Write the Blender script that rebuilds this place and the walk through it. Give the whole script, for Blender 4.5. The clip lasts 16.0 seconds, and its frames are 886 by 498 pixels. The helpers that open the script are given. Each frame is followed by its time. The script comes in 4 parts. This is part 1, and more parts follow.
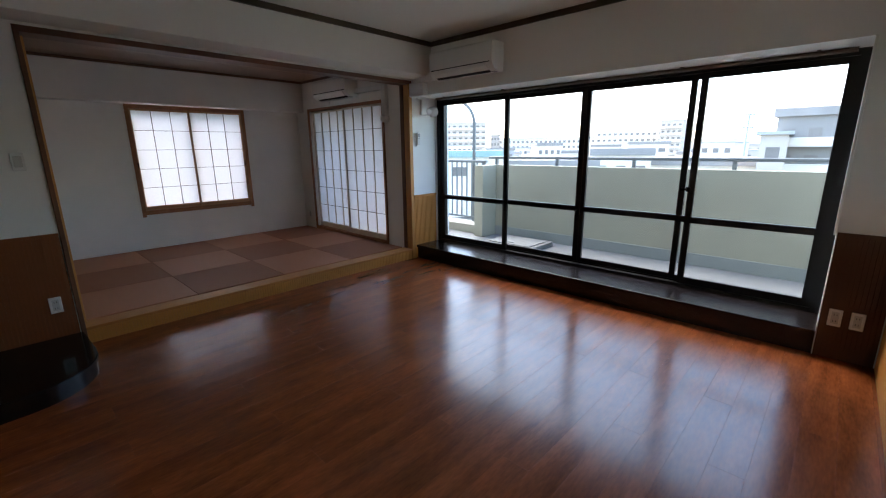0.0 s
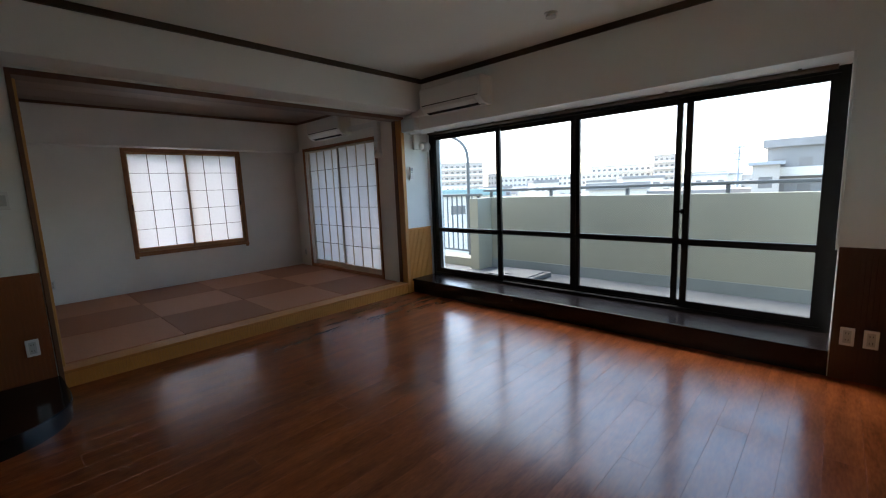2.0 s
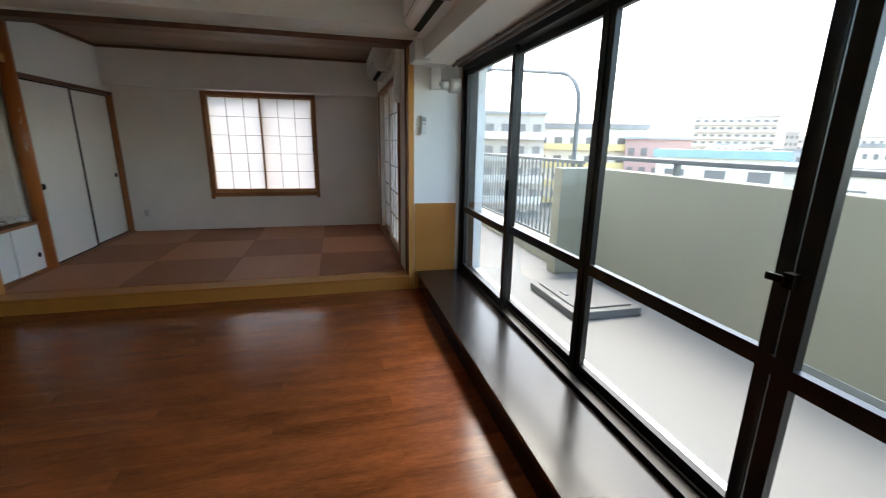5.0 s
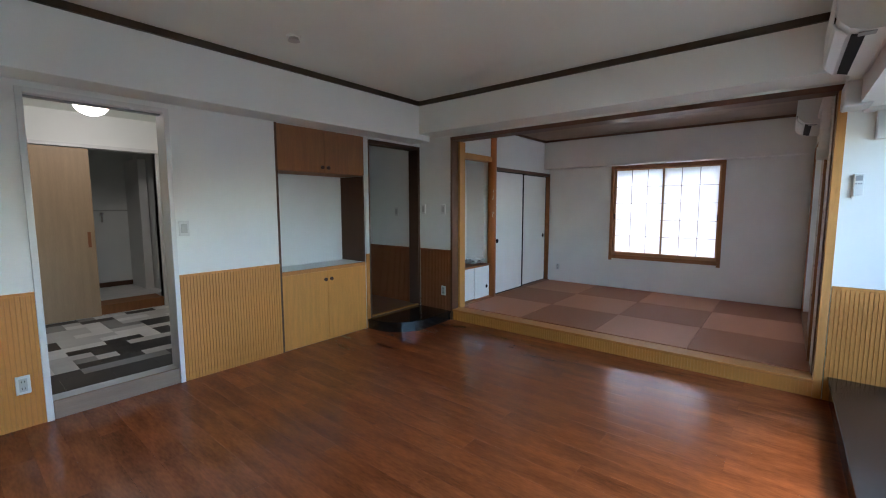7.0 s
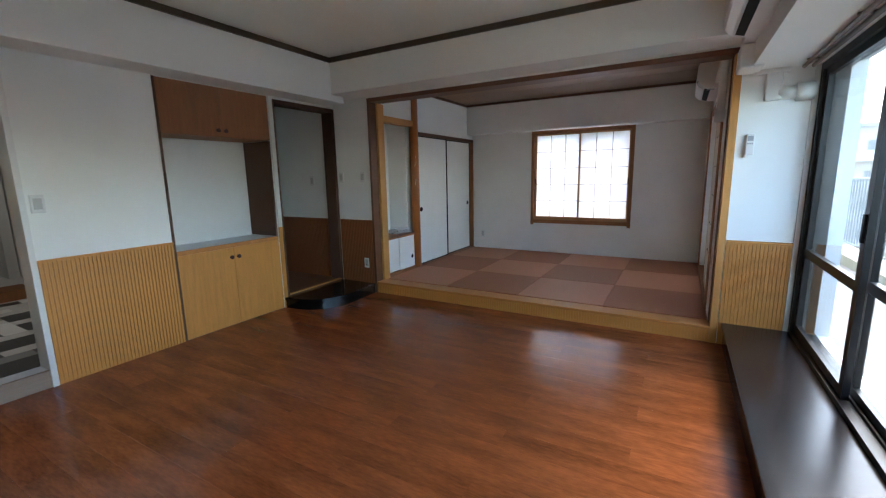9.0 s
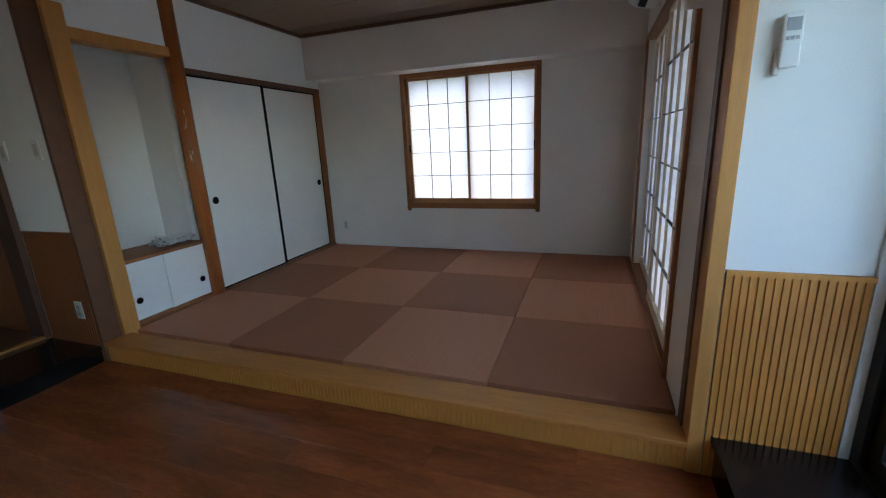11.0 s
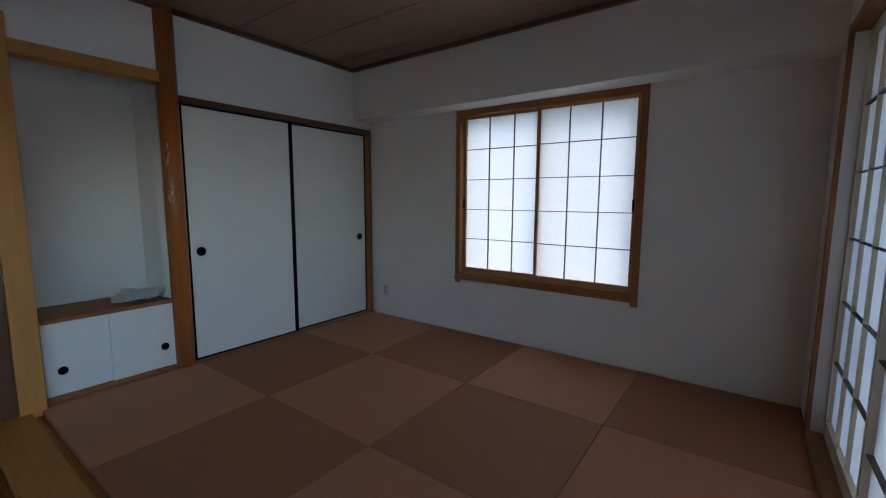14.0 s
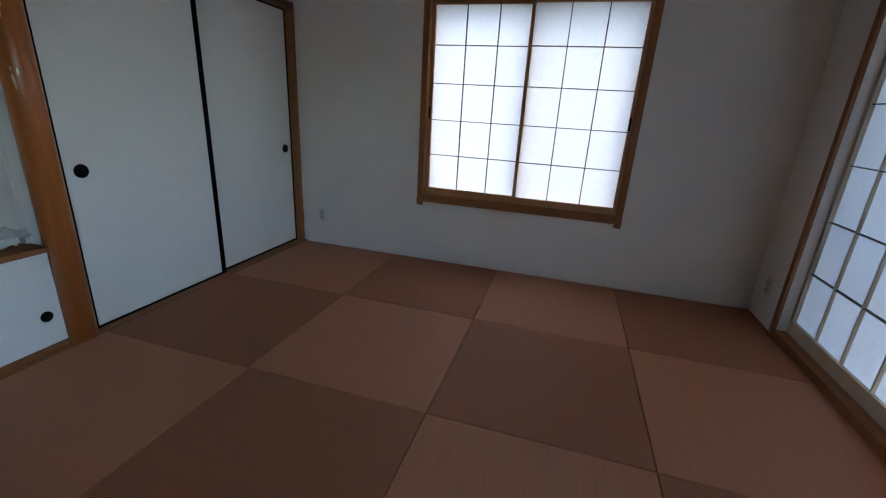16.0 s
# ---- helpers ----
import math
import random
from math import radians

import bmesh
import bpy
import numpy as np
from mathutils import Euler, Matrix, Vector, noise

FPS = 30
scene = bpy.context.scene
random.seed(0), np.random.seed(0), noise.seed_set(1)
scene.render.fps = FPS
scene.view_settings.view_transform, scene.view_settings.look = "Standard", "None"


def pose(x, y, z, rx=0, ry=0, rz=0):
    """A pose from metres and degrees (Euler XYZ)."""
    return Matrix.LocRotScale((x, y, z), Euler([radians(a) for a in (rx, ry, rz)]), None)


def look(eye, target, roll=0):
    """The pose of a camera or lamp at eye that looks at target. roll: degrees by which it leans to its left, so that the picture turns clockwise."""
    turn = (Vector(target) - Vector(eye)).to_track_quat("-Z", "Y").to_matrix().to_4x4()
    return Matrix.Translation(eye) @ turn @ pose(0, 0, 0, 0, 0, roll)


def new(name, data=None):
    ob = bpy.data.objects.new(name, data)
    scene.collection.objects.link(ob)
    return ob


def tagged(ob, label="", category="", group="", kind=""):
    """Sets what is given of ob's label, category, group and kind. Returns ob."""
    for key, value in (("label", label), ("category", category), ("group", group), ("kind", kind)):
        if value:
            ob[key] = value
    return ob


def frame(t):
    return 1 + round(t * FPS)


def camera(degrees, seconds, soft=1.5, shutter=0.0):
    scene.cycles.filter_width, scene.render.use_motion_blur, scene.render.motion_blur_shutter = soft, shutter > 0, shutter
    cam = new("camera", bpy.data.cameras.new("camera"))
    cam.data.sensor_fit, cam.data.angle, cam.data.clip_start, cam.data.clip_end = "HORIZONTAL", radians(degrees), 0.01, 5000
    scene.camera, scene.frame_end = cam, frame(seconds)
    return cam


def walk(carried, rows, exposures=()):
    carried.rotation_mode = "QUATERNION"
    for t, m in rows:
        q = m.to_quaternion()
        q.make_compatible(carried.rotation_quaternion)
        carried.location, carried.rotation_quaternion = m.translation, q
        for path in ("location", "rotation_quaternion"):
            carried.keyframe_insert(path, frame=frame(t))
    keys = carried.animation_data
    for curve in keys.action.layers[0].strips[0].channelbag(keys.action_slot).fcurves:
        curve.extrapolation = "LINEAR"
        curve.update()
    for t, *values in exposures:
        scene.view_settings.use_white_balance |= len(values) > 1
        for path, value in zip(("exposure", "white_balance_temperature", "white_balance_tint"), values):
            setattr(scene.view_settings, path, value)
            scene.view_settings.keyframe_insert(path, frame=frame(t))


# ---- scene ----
cam = camera(93.5, 16.0, soft=1.1, shutter=0.15)
PATH = [
    (0, (0.197, -0.047, 1.445), (-1.141, 1.363, 0.975), -0.6),
    (0.5, (0.218, -0.077, 1.402), (-1.196, 1.31, 1.125), -0.7),
    (1, (0.225, -0.101, 1.38), (-1.224, 1.277, 1.319), 0.0),
    (1.5, (0.216, -0.071, 1.367), (-1.215, 1.319, 1.237), -0.4),
    (2, (0.202, 0.044, 1.35), (-1.16, 1.48, 1.063), -2.3),
    (2.5, (0.154, 0.411, 1.353), (-1.325, 1.696, 0.953), -3.3),
    (3, (0.141, 0.843, 1.31), (-1.274, 2.185, 0.866), -1.4),
    (3.2, (0.122, 1.196, 1.328), (-1.267, 2.56, 0.87), -1.1),
    (5.3, (0.013, 3.156, 1.409), (-1.933, 3.175, 0.948), -0.2),
    (5.5, (0.054, 3.282, 1.405), (-1.866, 2.925, 0.975), -1.1),
    (6, (0.122, 3.366, 1.425), (-1.6, 2.443, 0.995), -0.6),
    (6.5, (0.169, 3.369, 1.427), (-1.464, 2.252, 1.135), 0.1),
    (7, (0.201, 3.388, 1.42), (-1.337, 2.125, 1.217), -0.1),
    (7.5, (0.204, 3.379, 1.422), (-1.379, 2.169, 1.248), 1.0),
    (8, (0.202, 3.377, 1.417), (-1.415, 2.211, 1.255), 0.8),
    (8.5, (0.19, 3.386, 1.398), (-1.458, 2.265, 1.229), 0.6),
    (9, (0.016, 3.344, 1.381), (-1.695, 2.368, 1.035), -1.1),
    (9.5, (-0.417, 3.295, 1.39), (-2.193, 2.519, 0.894), 0.6),
    (9.7, (-0.613, 3.279, 1.38), (-2.402, 2.514, 0.916), -0.9),
    (11.8, (-2.993, 3.214, 1.285), (-4.836, 2.607, 0.8), -2.2),
    (12, (-3.111, 3.221, 1.276), (-4.973, 2.592, 0.904), 0.3),
    (12.5, (-3.465, 3.236, 1.307), (-5.155, 2.267, 0.855), 0.8),
    (13, (-3.592, 3.255, 1.311), (-5.196, 2.102, 0.998), -0.4),
    (13.5, (-3.58, 3.287, 1.293), (-5.182, 2.108, 1.077), 0.6),
    (14, (-3.594, 3.288, 1.297), (-5.199, 2.119, 1.06), 0.3),
    (14.5, (-3.619, 3.27, 1.292), (-5.194, 2.067, 1.015), 0.2),
    (15, (-3.625, 3.111, 1.286), (-5.125, 1.848, 0.894), 1.6),
    (15.5, (-3.612, 2.772, 1.291), (-5.321, 1.897, 0.731), 2.8),
    (16, (-3.577, 2.312, 1.281), (-5.404, 1.799, 0.65), 3.4),
]
EXPOSE = [(0.0, 3.25, 6400, 12), (1.0, 3.0, 6500, 10), (3.2, 3.0, 6750, 11), (5.5, 3.6, 7200, 10), (7.0, 4.15, 6050, 10), (9.7, 3.95, 6300, 9), (12.0, 3.3, 6050, 6), (13.5, 3.15, 5950, 6), (15.0, 3.25, 5900, 6), (16.0, 3.4, 5950, 7)]
walk(cam, [(t, look(eye, target, roll)) for t, eye, target, roll in PATH], EXPOSE)

# ---- light ----
world = bpy.data.worlds.new("overcast_sky")
scene.world = world
world.use_nodes = True
wn = world.node_tree
sky = wn.nodes.new("ShaderNodeTexSky")
sky.sky_type = "NISHITA"
sky.sun_disc = False
sky.sun_elevation, sky.sun_rotation = radians(55), radians(-70)
sky.dust_density, sky.ozone_density, sky.air_density = 2.0, 1.0, 1.0
wn.nodes["Background"].inputs["Strength"].default_value = 0.15
wn.links.new(sky.outputs["Color"], wn.nodes["Background"].inputs["Color"])
sun = new("sun", bpy.data.lights.new("sun", "SUN"))
sun.data.energy, sun.data.angle, sun.data.color = 0.5, radians(40), (1.0, 0.96, 0.9)
sun.matrix_world = look((0, 0, 0), (0.5, -0.22, -0.82))

# ---- materials ----


def mat(name, color, rough=0.6, var=0.12, scale=6.0, stretch=(1, 1, 1), bump=0.1, fine=120.0, metal=0.0, spec=0.5, island=0.0, grain=0.0, coat=0.0):
    """Plain painted or grained surface: broad and fine variation of one base colour, a little relief."""
    m = bpy.data.materials.new(name)
    m.use_nodes = True
    n, l = m.node_tree.nodes, m.node_tree.links
    p = n["Principled BSDF"]
    tc = n.new("ShaderNodeTexCoord")
    mp = n.new("ShaderNodeMapping")
    mp.inputs["Scale"].default_value = stretch
    l.new(tc.outputs["Object"], mp.inputs["Vector"])
    broad = n.new("ShaderNodeTexNoise")
    broad.inputs["Scale"].default_value, broad.inputs["Detail"].default_value = scale, 6.0
    l.new(mp.outputs["Vector"], broad.inputs["Vector"])
    small = n.new("ShaderNodeTexNoise")
    small.inputs["Scale"].default_value, small.inputs["Detail"].default_value = fine, 3.0
    l.new(mp.outputs["Vector"], small.inputs["Vector"])
    add = n.new("ShaderNodeMath")
    add.operation = "MULTIPLY_ADD"
    l.new(small.outputs["Fac"], add.inputs[0])
    add.inputs[1].default_value = 0.4 + grain
    l.new(broad.outputs["Fac"], add.inputs[2])
    ramp = n.new("ShaderNodeMapRange")
    ramp.inputs["From Min"].default_value, ramp.inputs["From Max"].default_value = 0.37 + 0.5 * grain, 1.03 + 0.5 * grain
    ramp.inputs["To Min"].default_value, ramp.inputs["To Max"].default_value = 1 - var, 1 + var
    l.new(add.outputs[0], ramp.inputs["Value"])
    last = ramp.outputs["Result"]
    if island:
        info = n.new("ShaderNodeObjectInfo")
        r2 = n.new("ShaderNodeMapRange")
        r2.inputs["To Min"].default_value, r2.inputs["To Max"].default_value = 1 - island, 1 + island
        l.new(info.outputs["Random"], r2.inputs["Value"])
        mul = n.new("ShaderNodeMath")
        mul.operation = "MULTIPLY"
        l.new(last, mul.inputs[0])
        l.new(r2.outputs["Result"], mul.inputs[1])
        last = mul.outputs[0]
        off = n.new("ShaderNodeVectorMath")
        off.operation = "SCALE"
        comb = n.new("ShaderNodeCombineXYZ")
        for k in range(3):
            l.new(info.outputs["Random"], comb.inputs[k])
        l.new(comb.outputs["Vector"], off.inputs[0])
        off.inputs["Scale"].default_value = 57.0
        l.new(off.outputs["Vector"], mp.inputs["Location"])
    tint = n.new("ShaderNodeVectorMath")
    tint.operation = "SCALE"
    tint.inputs[0].default_value = color
    l.new(last, tint.inputs["Scale"])
    l.new(tint.outputs["Vector"], p.inputs["Base Color"])
    p.inputs["Metallic"].default_value = metal
    p.inputs["Specular IOR Level"].default_value = spec
    p.inputs["Coat Weight"].default_value = coat
    p.inputs["Coat Roughness"].default_value = 0.12
    rr = n.new("ShaderNodeMapRange")
    rr.inputs["To Min"].default_value, rr.inputs["To Max"].default_value = max(0.02, rough - 0.06), min(1, rough + 0.06)
    l.new(broad.outputs["Fac"], rr.inputs["Value"])
    l.new(rr.outputs["Result"], p.inputs["Roughness"])
    if bump:
        b = n.new("ShaderNodeBump")
        b.inputs["Strength"].default_value, b.inputs["Distance"].default_value = bump, 0.002
        l.new(small.outputs["Fac"], b.inputs["Height"])
        l.new(b.outputs["Normal"], p.inputs["Normal"])
    return m


WALL = mat("white_wallpaper", (0.83, 0.84, 0.80), 0.85, 0.03, 2.0, bump=0.35, fine=260)
TWALL = mat("sand_wallpaper", (0.82, 0.79, 0.74), 0.9, 0.05, 2.5, bump=0.5, fine=320)
CEIL = mat("ceiling_paper", (0.81, 0.84, 0.78), 0.9, 0.03, 1.5, bump=0.3, fine=200)
FLOORM = mat("cherry_laminate", (0.235, 0.064, 0.018), 0.19, 0.5, 1.7, (6.5, 1.3, 6.5), 0.04, 14, spec=0.4, island=0.10, grain=0.15)
HALLM = mat("hall_floor", (0.13, 0.05, 0.025), 0.35, 0.3, 3, (8, 1, 8), 0.05, 40)
OAK = mat("honey_wood", (0.57, 0.245, 0.045), 0.5, 0.16, 4, (9, 9, 0.7), 0.12, 40, grain=0.3)
OAKX = mat("honey_wood_across", (0.47, 0.185, 0.037), 0.5, 0.18, 4, (9, 0.7, 9), 0.12, 40, grain=0.3)
POSTM = mat("post_wood", (0.54, 0.25, 0.06), 0.5, 0.15, 4, (8, 8, 0.6), 0.1, 40, grain=0.3)
REDW = mat("red_brown_wood", (0.42, 0.135, 0.032), 0.3, 0.25, 4, (8, 8, 0.6), 0.08, 40, grain=0.3)
KUMI = mat("window_wood", (0.30, 0.115, 0.034), 0.5, 0.2, 5, (4, 4, 4), 0.1, 60, grain=0.2)
CEDAR = mat("cedar_sash", (0.44, 0.215, 0.09), 0.5, 0.15, 5, (4, 4, 1), 0.1, 60, grain=0.2)
PALEW = mat("pale_shoji_wood", (0.60, 0.50, 0.38), 0.6, 0.12, 5, (4, 4, 1), 0.1, 60)
KNOBM = mat("dark_red_lacquer", (0.05, 0.012, 0.008), 0.3, 0.1, 5)
LINT = mat("dark_stained_trim", (0.13, 0.055, 0.024), 0.5, 0.18, 4, (4, 4, 4), 0.08, 40, grain=0.3)
RAILM = mat("bronze_rail", (0.10, 0.065, 0.045), 0.4, 0.1, 5, metal=0.4)
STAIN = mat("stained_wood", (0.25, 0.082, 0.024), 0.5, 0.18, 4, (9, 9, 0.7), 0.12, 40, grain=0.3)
BARM = mat("thin_dark_bar", (0.10, 0.08, 0.06), 0.6, 0.1, 5)
BRNCAB = mat("brown_veneer", (0.26, 0.105, 0.032), 0.55, 0.2, 4, (9, 9, 0.7), 0.1, 40, grain=0.3)
# own brown of niche sides and door frame; paints shade on the northeast wainscot
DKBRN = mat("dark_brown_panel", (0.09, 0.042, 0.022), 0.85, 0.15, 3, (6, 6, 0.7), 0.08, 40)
TRIM = mat("dark_cornice", (0.060, 0.040, 0.020), 0.5, 0.15, 4, bump=0.05)
SILLM = mat("black_brown_lacquer", (0.009, 0.0065, 0.006), 0.22, 0.2, 5, (1, 6, 6), 0.06, 60, spec=0.32)
BLACKL = mat("black_lacquer", (0.004, 0.004, 0.004), 0.12, 0.2, 5, bump=0.02)
ALU = mat("dark_bronze_aluminium", (0.008, 0.007, 0.0065), 0.38, 0.15, 8, bump=0.03, metal=0.3)
PLAST = mat("white_plastic", (0.72, 0.72, 0.69), 0.35, 0.03, 3, bump=0.02)
IVORY = mat("ivory_plastic", (0.50, 0.50, 0.47), 0.4, 0.03, 3, bump=0.02)
GREYP = mat("grey_plastic", (0.32, 0.33, 0.33), 0.5, 0.04, 3, bump=0.02)
BLACKP = mat("black_plastic", (0.0035, 0.0035, 0.0035), 0.5, 0.05, 3, bump=0.02, spec=0.08)
FUSU = mat("fusuma_paper", (0.86, 0.87, 0.83), 0.85, 0.03, 3, bump=0.3, fine=200)
# rush in two browns: the sheen of crossed weaves put into the colour
TATA = mat("brown_rush_bright_sheen", (0.48, 0.197, 0.096), 0.6, 0.10, 2.5, (1, 60, 1), 0.5, 10, grain=0.4)
TATB = mat("brown_rush_dull_sheen", (0.335, 0.124, 0.053), 0.65, 0.10, 2.5, (60, 1, 1), 0.5, 10, grain=0.4)
TCEIL = mat("ceiling_board", (0.26, 0.17, 0.115), 0.6, 0.15, 3, (8, 0.7, 1), 0.1, 30, grain=0.3)
CONC = mat("painted_render", (0.33, 0.32, 0.25), 0.9, 0.08, 1.2, bump=0.5, fine=90)
BFLOOR = mat("balcony_floor", (0.135, 0.137, 0.138), 0.7, 0.1, 1.5, bump=0.4, fine=60)
GREYC = mat("grey_base", (0.25, 0.27, 0.26), 0.8, 0.12, 2, bump=0.4)
COUNTER = mat("white_counter", (0.62, 0.63, 0.64), 0.3, 0.05, 4, bump=0.02)
MAPLE = mat("pale_maple", (0.44, 0.31, 0.185), 0.5, 0.12, 3, (7, 7, 0.5), 0.08, 40, grain=0.2)
LINO = [mat("lino_" + k, (v, v, v * 0.97), 0.4, 0.1, 9, bump=0.05) for k, v in (("white", 0.74), ("light", 0.56), ("mid", 0.26), ("dark", 0.035))]
GREYOAK = mat("greyed_oak", (0.27, 0.19, 0.13), 0.55, 0.15, 3, (0.6, 7, 7), 0.08, 40, grain=0.2)
CHROME = mat("chrome", (0.6, 0.6, 0.6), 0.15, 0.03, 3, bump=0, metal=1.0)
STEEL = mat("painted_rail", (0.16, 0.17, 0.17), 0.5, 0.08, 3, bump=0.05)
ASPH = mat("town_ground", (0.11, 0.11, 0.10), 0.95, 0.3, 0.05, bump=0.1, fine=1.5)
BDARK = mat("dark_grey_facade", (0.27, 0.25, 0.23), 0.9, 0.08, 0.3, bump=0.1)
BPALE = mat("pale_facade", (0.78, 0.70, 0.60), 0.9, 0.06, 0.3, bump=0.1)
BTAN = mat("tan_facade", (0.55, 0.47, 0.40), 0.9, 0.06, 0.3, bump=0.1)
BGREY = mat("grey_facade", (0.42, 0.42, 0.42), 0.9, 0.08, 0.3, bump=0.1)
BYEL = mat("yellow_facade", (0.75, 0.58, 0.28), 0.9, 0.06, 0.3, bump=0.1)
BRED = mat("red_facade", (0.52, 0.33, 0.29), 0.9, 0.06, 0.3, bump=0.1)
ROOFB = mat("slate_roof", (0.30, 0.275, 0.255), 0.8, 0.15, 0.5, bump=0.1)
ROOFG = mat("green_roof", (0.30, 0.42, 0.39), 0.7, 0.15, 0.5, bump=0.1)
WINDK = mat("far_glass", (0.23, 0.205, 0.185), 0.7, 0.2, 0.5, bump=0, spec=0.2)
PAPERN = mat("news_paper", (0.68, 0.68, 0.66), 0.8, 0.25, 25, (1, 6, 1), 0.2, 80)


def paper_mat():
    m = bpy.data.materials.new("shoji_paper")
    m.use_nodes = True
    n, l = m.node_tree.nodes, m.node_tree.links
    d, t, mx = n.new("ShaderNodeBsdfDiffuse"), n.new("ShaderNodeBsdfTranslucent"), n.new("ShaderNodeMixShader")
    no = n.new("ShaderNodeTexNoise")
    no.inputs["Scale"].default_value = 40
    cr = n.new("ShaderNodeMapRange")
    cr.inputs["To Min"].default_value, cr.inputs["To Max"].default_value = 0.73, 0.81
    tc = n.new("ShaderNodeTexCoord")
    l.new(tc.outputs["Object"], no.inputs["Vector"])
    l.new(no.outputs["Fac"], cr.inputs["Value"])
    l.new(cr.outputs["Result"], d.inputs["Color"])
    l.new(cr.outputs["Result"], t.inputs["Color"])
    mx.inputs["Fac"].default_value = 0.53
    l.new(d.outputs[0], mx.inputs[1])
    l.new(t.outputs[0], mx.inputs[2])
    l.new(mx.outputs[0], n["Material Output"].inputs["Surface"])
    return m


def glass_mat():
    m = bpy.data.materials.new("window_glass")
    m.use_nodes = True
    n, l = m.node_tree.nodes, m.node_tree.links
    g, t, mx, f = n.new("ShaderNodeBsdfGlossy"), n.new("ShaderNodeBsdfTransparent"), n.new("ShaderNodeMixShader"), n.new("ShaderNodeMath")
    lw = n.new("ShaderNodeLayerWeight")
    lw.inputs["Blend"].default_value = 0.5
    f.operation = "POWER"
    f.inputs[1].default_value = 5.0
    l.new(lw.outputs["Facing"], f.inputs[0])
    g.inputs["Roughness"].default_value = 0.02
    t.inputs["Color"].default_value = (0.93, 0.96, 0.95, 1)
    l.new(f.outputs[0], mx.inputs["Fac"])
    l.new(t.outputs[0], mx.inputs[1])
    l.new(g.outputs[0], mx.inputs[2])
    l.new(mx.outputs[0], n["Material Output"].inputs["Surface"])
    return m


def lamp_mat():
    m = bpy.data.materials.new("lit_opal_glass")
    m.use_nodes = True
    p = m.node_tree.nodes["Principled BSDF"]
    p.inputs["Base Color"].default_value = (0.9, 0.88, 0.85, 1)
    p.inputs["Emission Color"].default_value = (1, 0.9, 0.86, 1)
    p.inputs["Emission Strength"].default_value = 1.15
    return m


PAPER, GLASS, LAMP = paper_mat(), glass_mat(), lamp_mat()

# ---- mesh helpers ----


def box(bm, x0, x1, y0, y1, z0, z1, bev=0.0):
    r = bmesh.ops.create_cube(bm, size=1.0, matrix=Matrix.Translation(((x0 + x1) / 2, (y0 + y1) / 2, (z0 + z1) / 2)) @ Matrix.Diagonal((abs(x1 - x0), abs(y1 - y0), abs(z1 - z0), 1)))
    if bev:
        es = list({e for v in r["verts"] for e in v.link_edges})
        bmesh.ops.bevel(bm, geom=es, offset=bev, segments=2, affect="EDGES", profile=0.5)
    return bm


def boxes(*bs, bev=0.0):
    bm = bmesh.new()
    for b in bs:
        box(bm, *b, bev=bev)
    return bm


def cyl(bm, p, q, r, seg=14, r2=None):
    p, q = Vector(p), Vector(q)
    m = Matrix.Translation((p + q) / 2) @ (q - p).to_track_quat("Z", "Y").to_matrix().to_4x4()
    bmesh.ops.create_cone(bm, cap_ends=True, segments=seg, radius1=r, radius2=r if r2 is None else r2, depth=(q - p).length, matrix=m)
    return bm


def cyls(*cs, seg=14):
    bm = bmesh.new()
    for p, q, r in cs:
        cyl(bm, p, q, r, seg)
    return bm


def profile(pts, axis, a, b):
    """A solid from a closed outline, drawn out along axis x or y from a to b. Points are (other, z)."""
    bm = bmesh.new()
    put = (lambda s, u, z: (s, u, z)) if axis == "x" else (lambda s, u, z: (u, s, z))
    one = [bm.verts.new(put(a, u, z)) for u, z in pts]
    two = [bm.verts.new(put(b, u, z)) for u, z in pts]
    bm.faces.new(one)
    bm.faces.new(two[::-1])
    k = len(pts)
    for i in range(k):
        bm.faces.new((one[i], two[i], two[(i + 1) % k], one[(i + 1) % k]))
    bmesh.ops.recalc_face_normals(bm, faces=bm.faces)
    return bm


def obj(name, bm, material):
    me = bpy.data.meshes.new(name)
    bm.to_mesh(me)
    bm.free()
    me.materials.append(material)
    return new(name, me)


def part(name, bm, material, parent, label=""):
    ob = obj(name, bm, material)
    ob.parent = parent
    if isinstance(parent, bpy.types.Object) and parent.type == "EMPTY":
        ob.matrix_parent_inverse = Matrix.Translation(parent.location).inverted()
    if label:
        ob["label"] = label
    return ob


def thing(name, at, label, category, group=""):
    ob = new(name)
    ob.empty_display_size = 0.1
    ob.location = at
    return tagged(ob, label, category, group)


def struct(name, bm, material, label, category):
    return tagged(obj(name, bm, material), label, category, kind="structure")


def smooth(ob):
    for p in ob.data.polygons:
        p.use_smooth = True
    return ob

# ---- plan ----
WX, EX, SY, NU = -3.85, 0.56, -0.33, 3.71        # living room: west, east, south, upper north wall
CZ, TZ, SILL = 2.645, 0.133, 0.18                  # ceiling, raised floors, window bench
TW, TN, TS, TCZ = -6.62, 3.612, 0.18, 2.51         # tatami room: west, north, south, ceiling
OS, ON, OZ = 0.22, 3.64, 2.212                   # wide opening between the two rooms
WN = 4.11                                        # inner face of the big window's frame

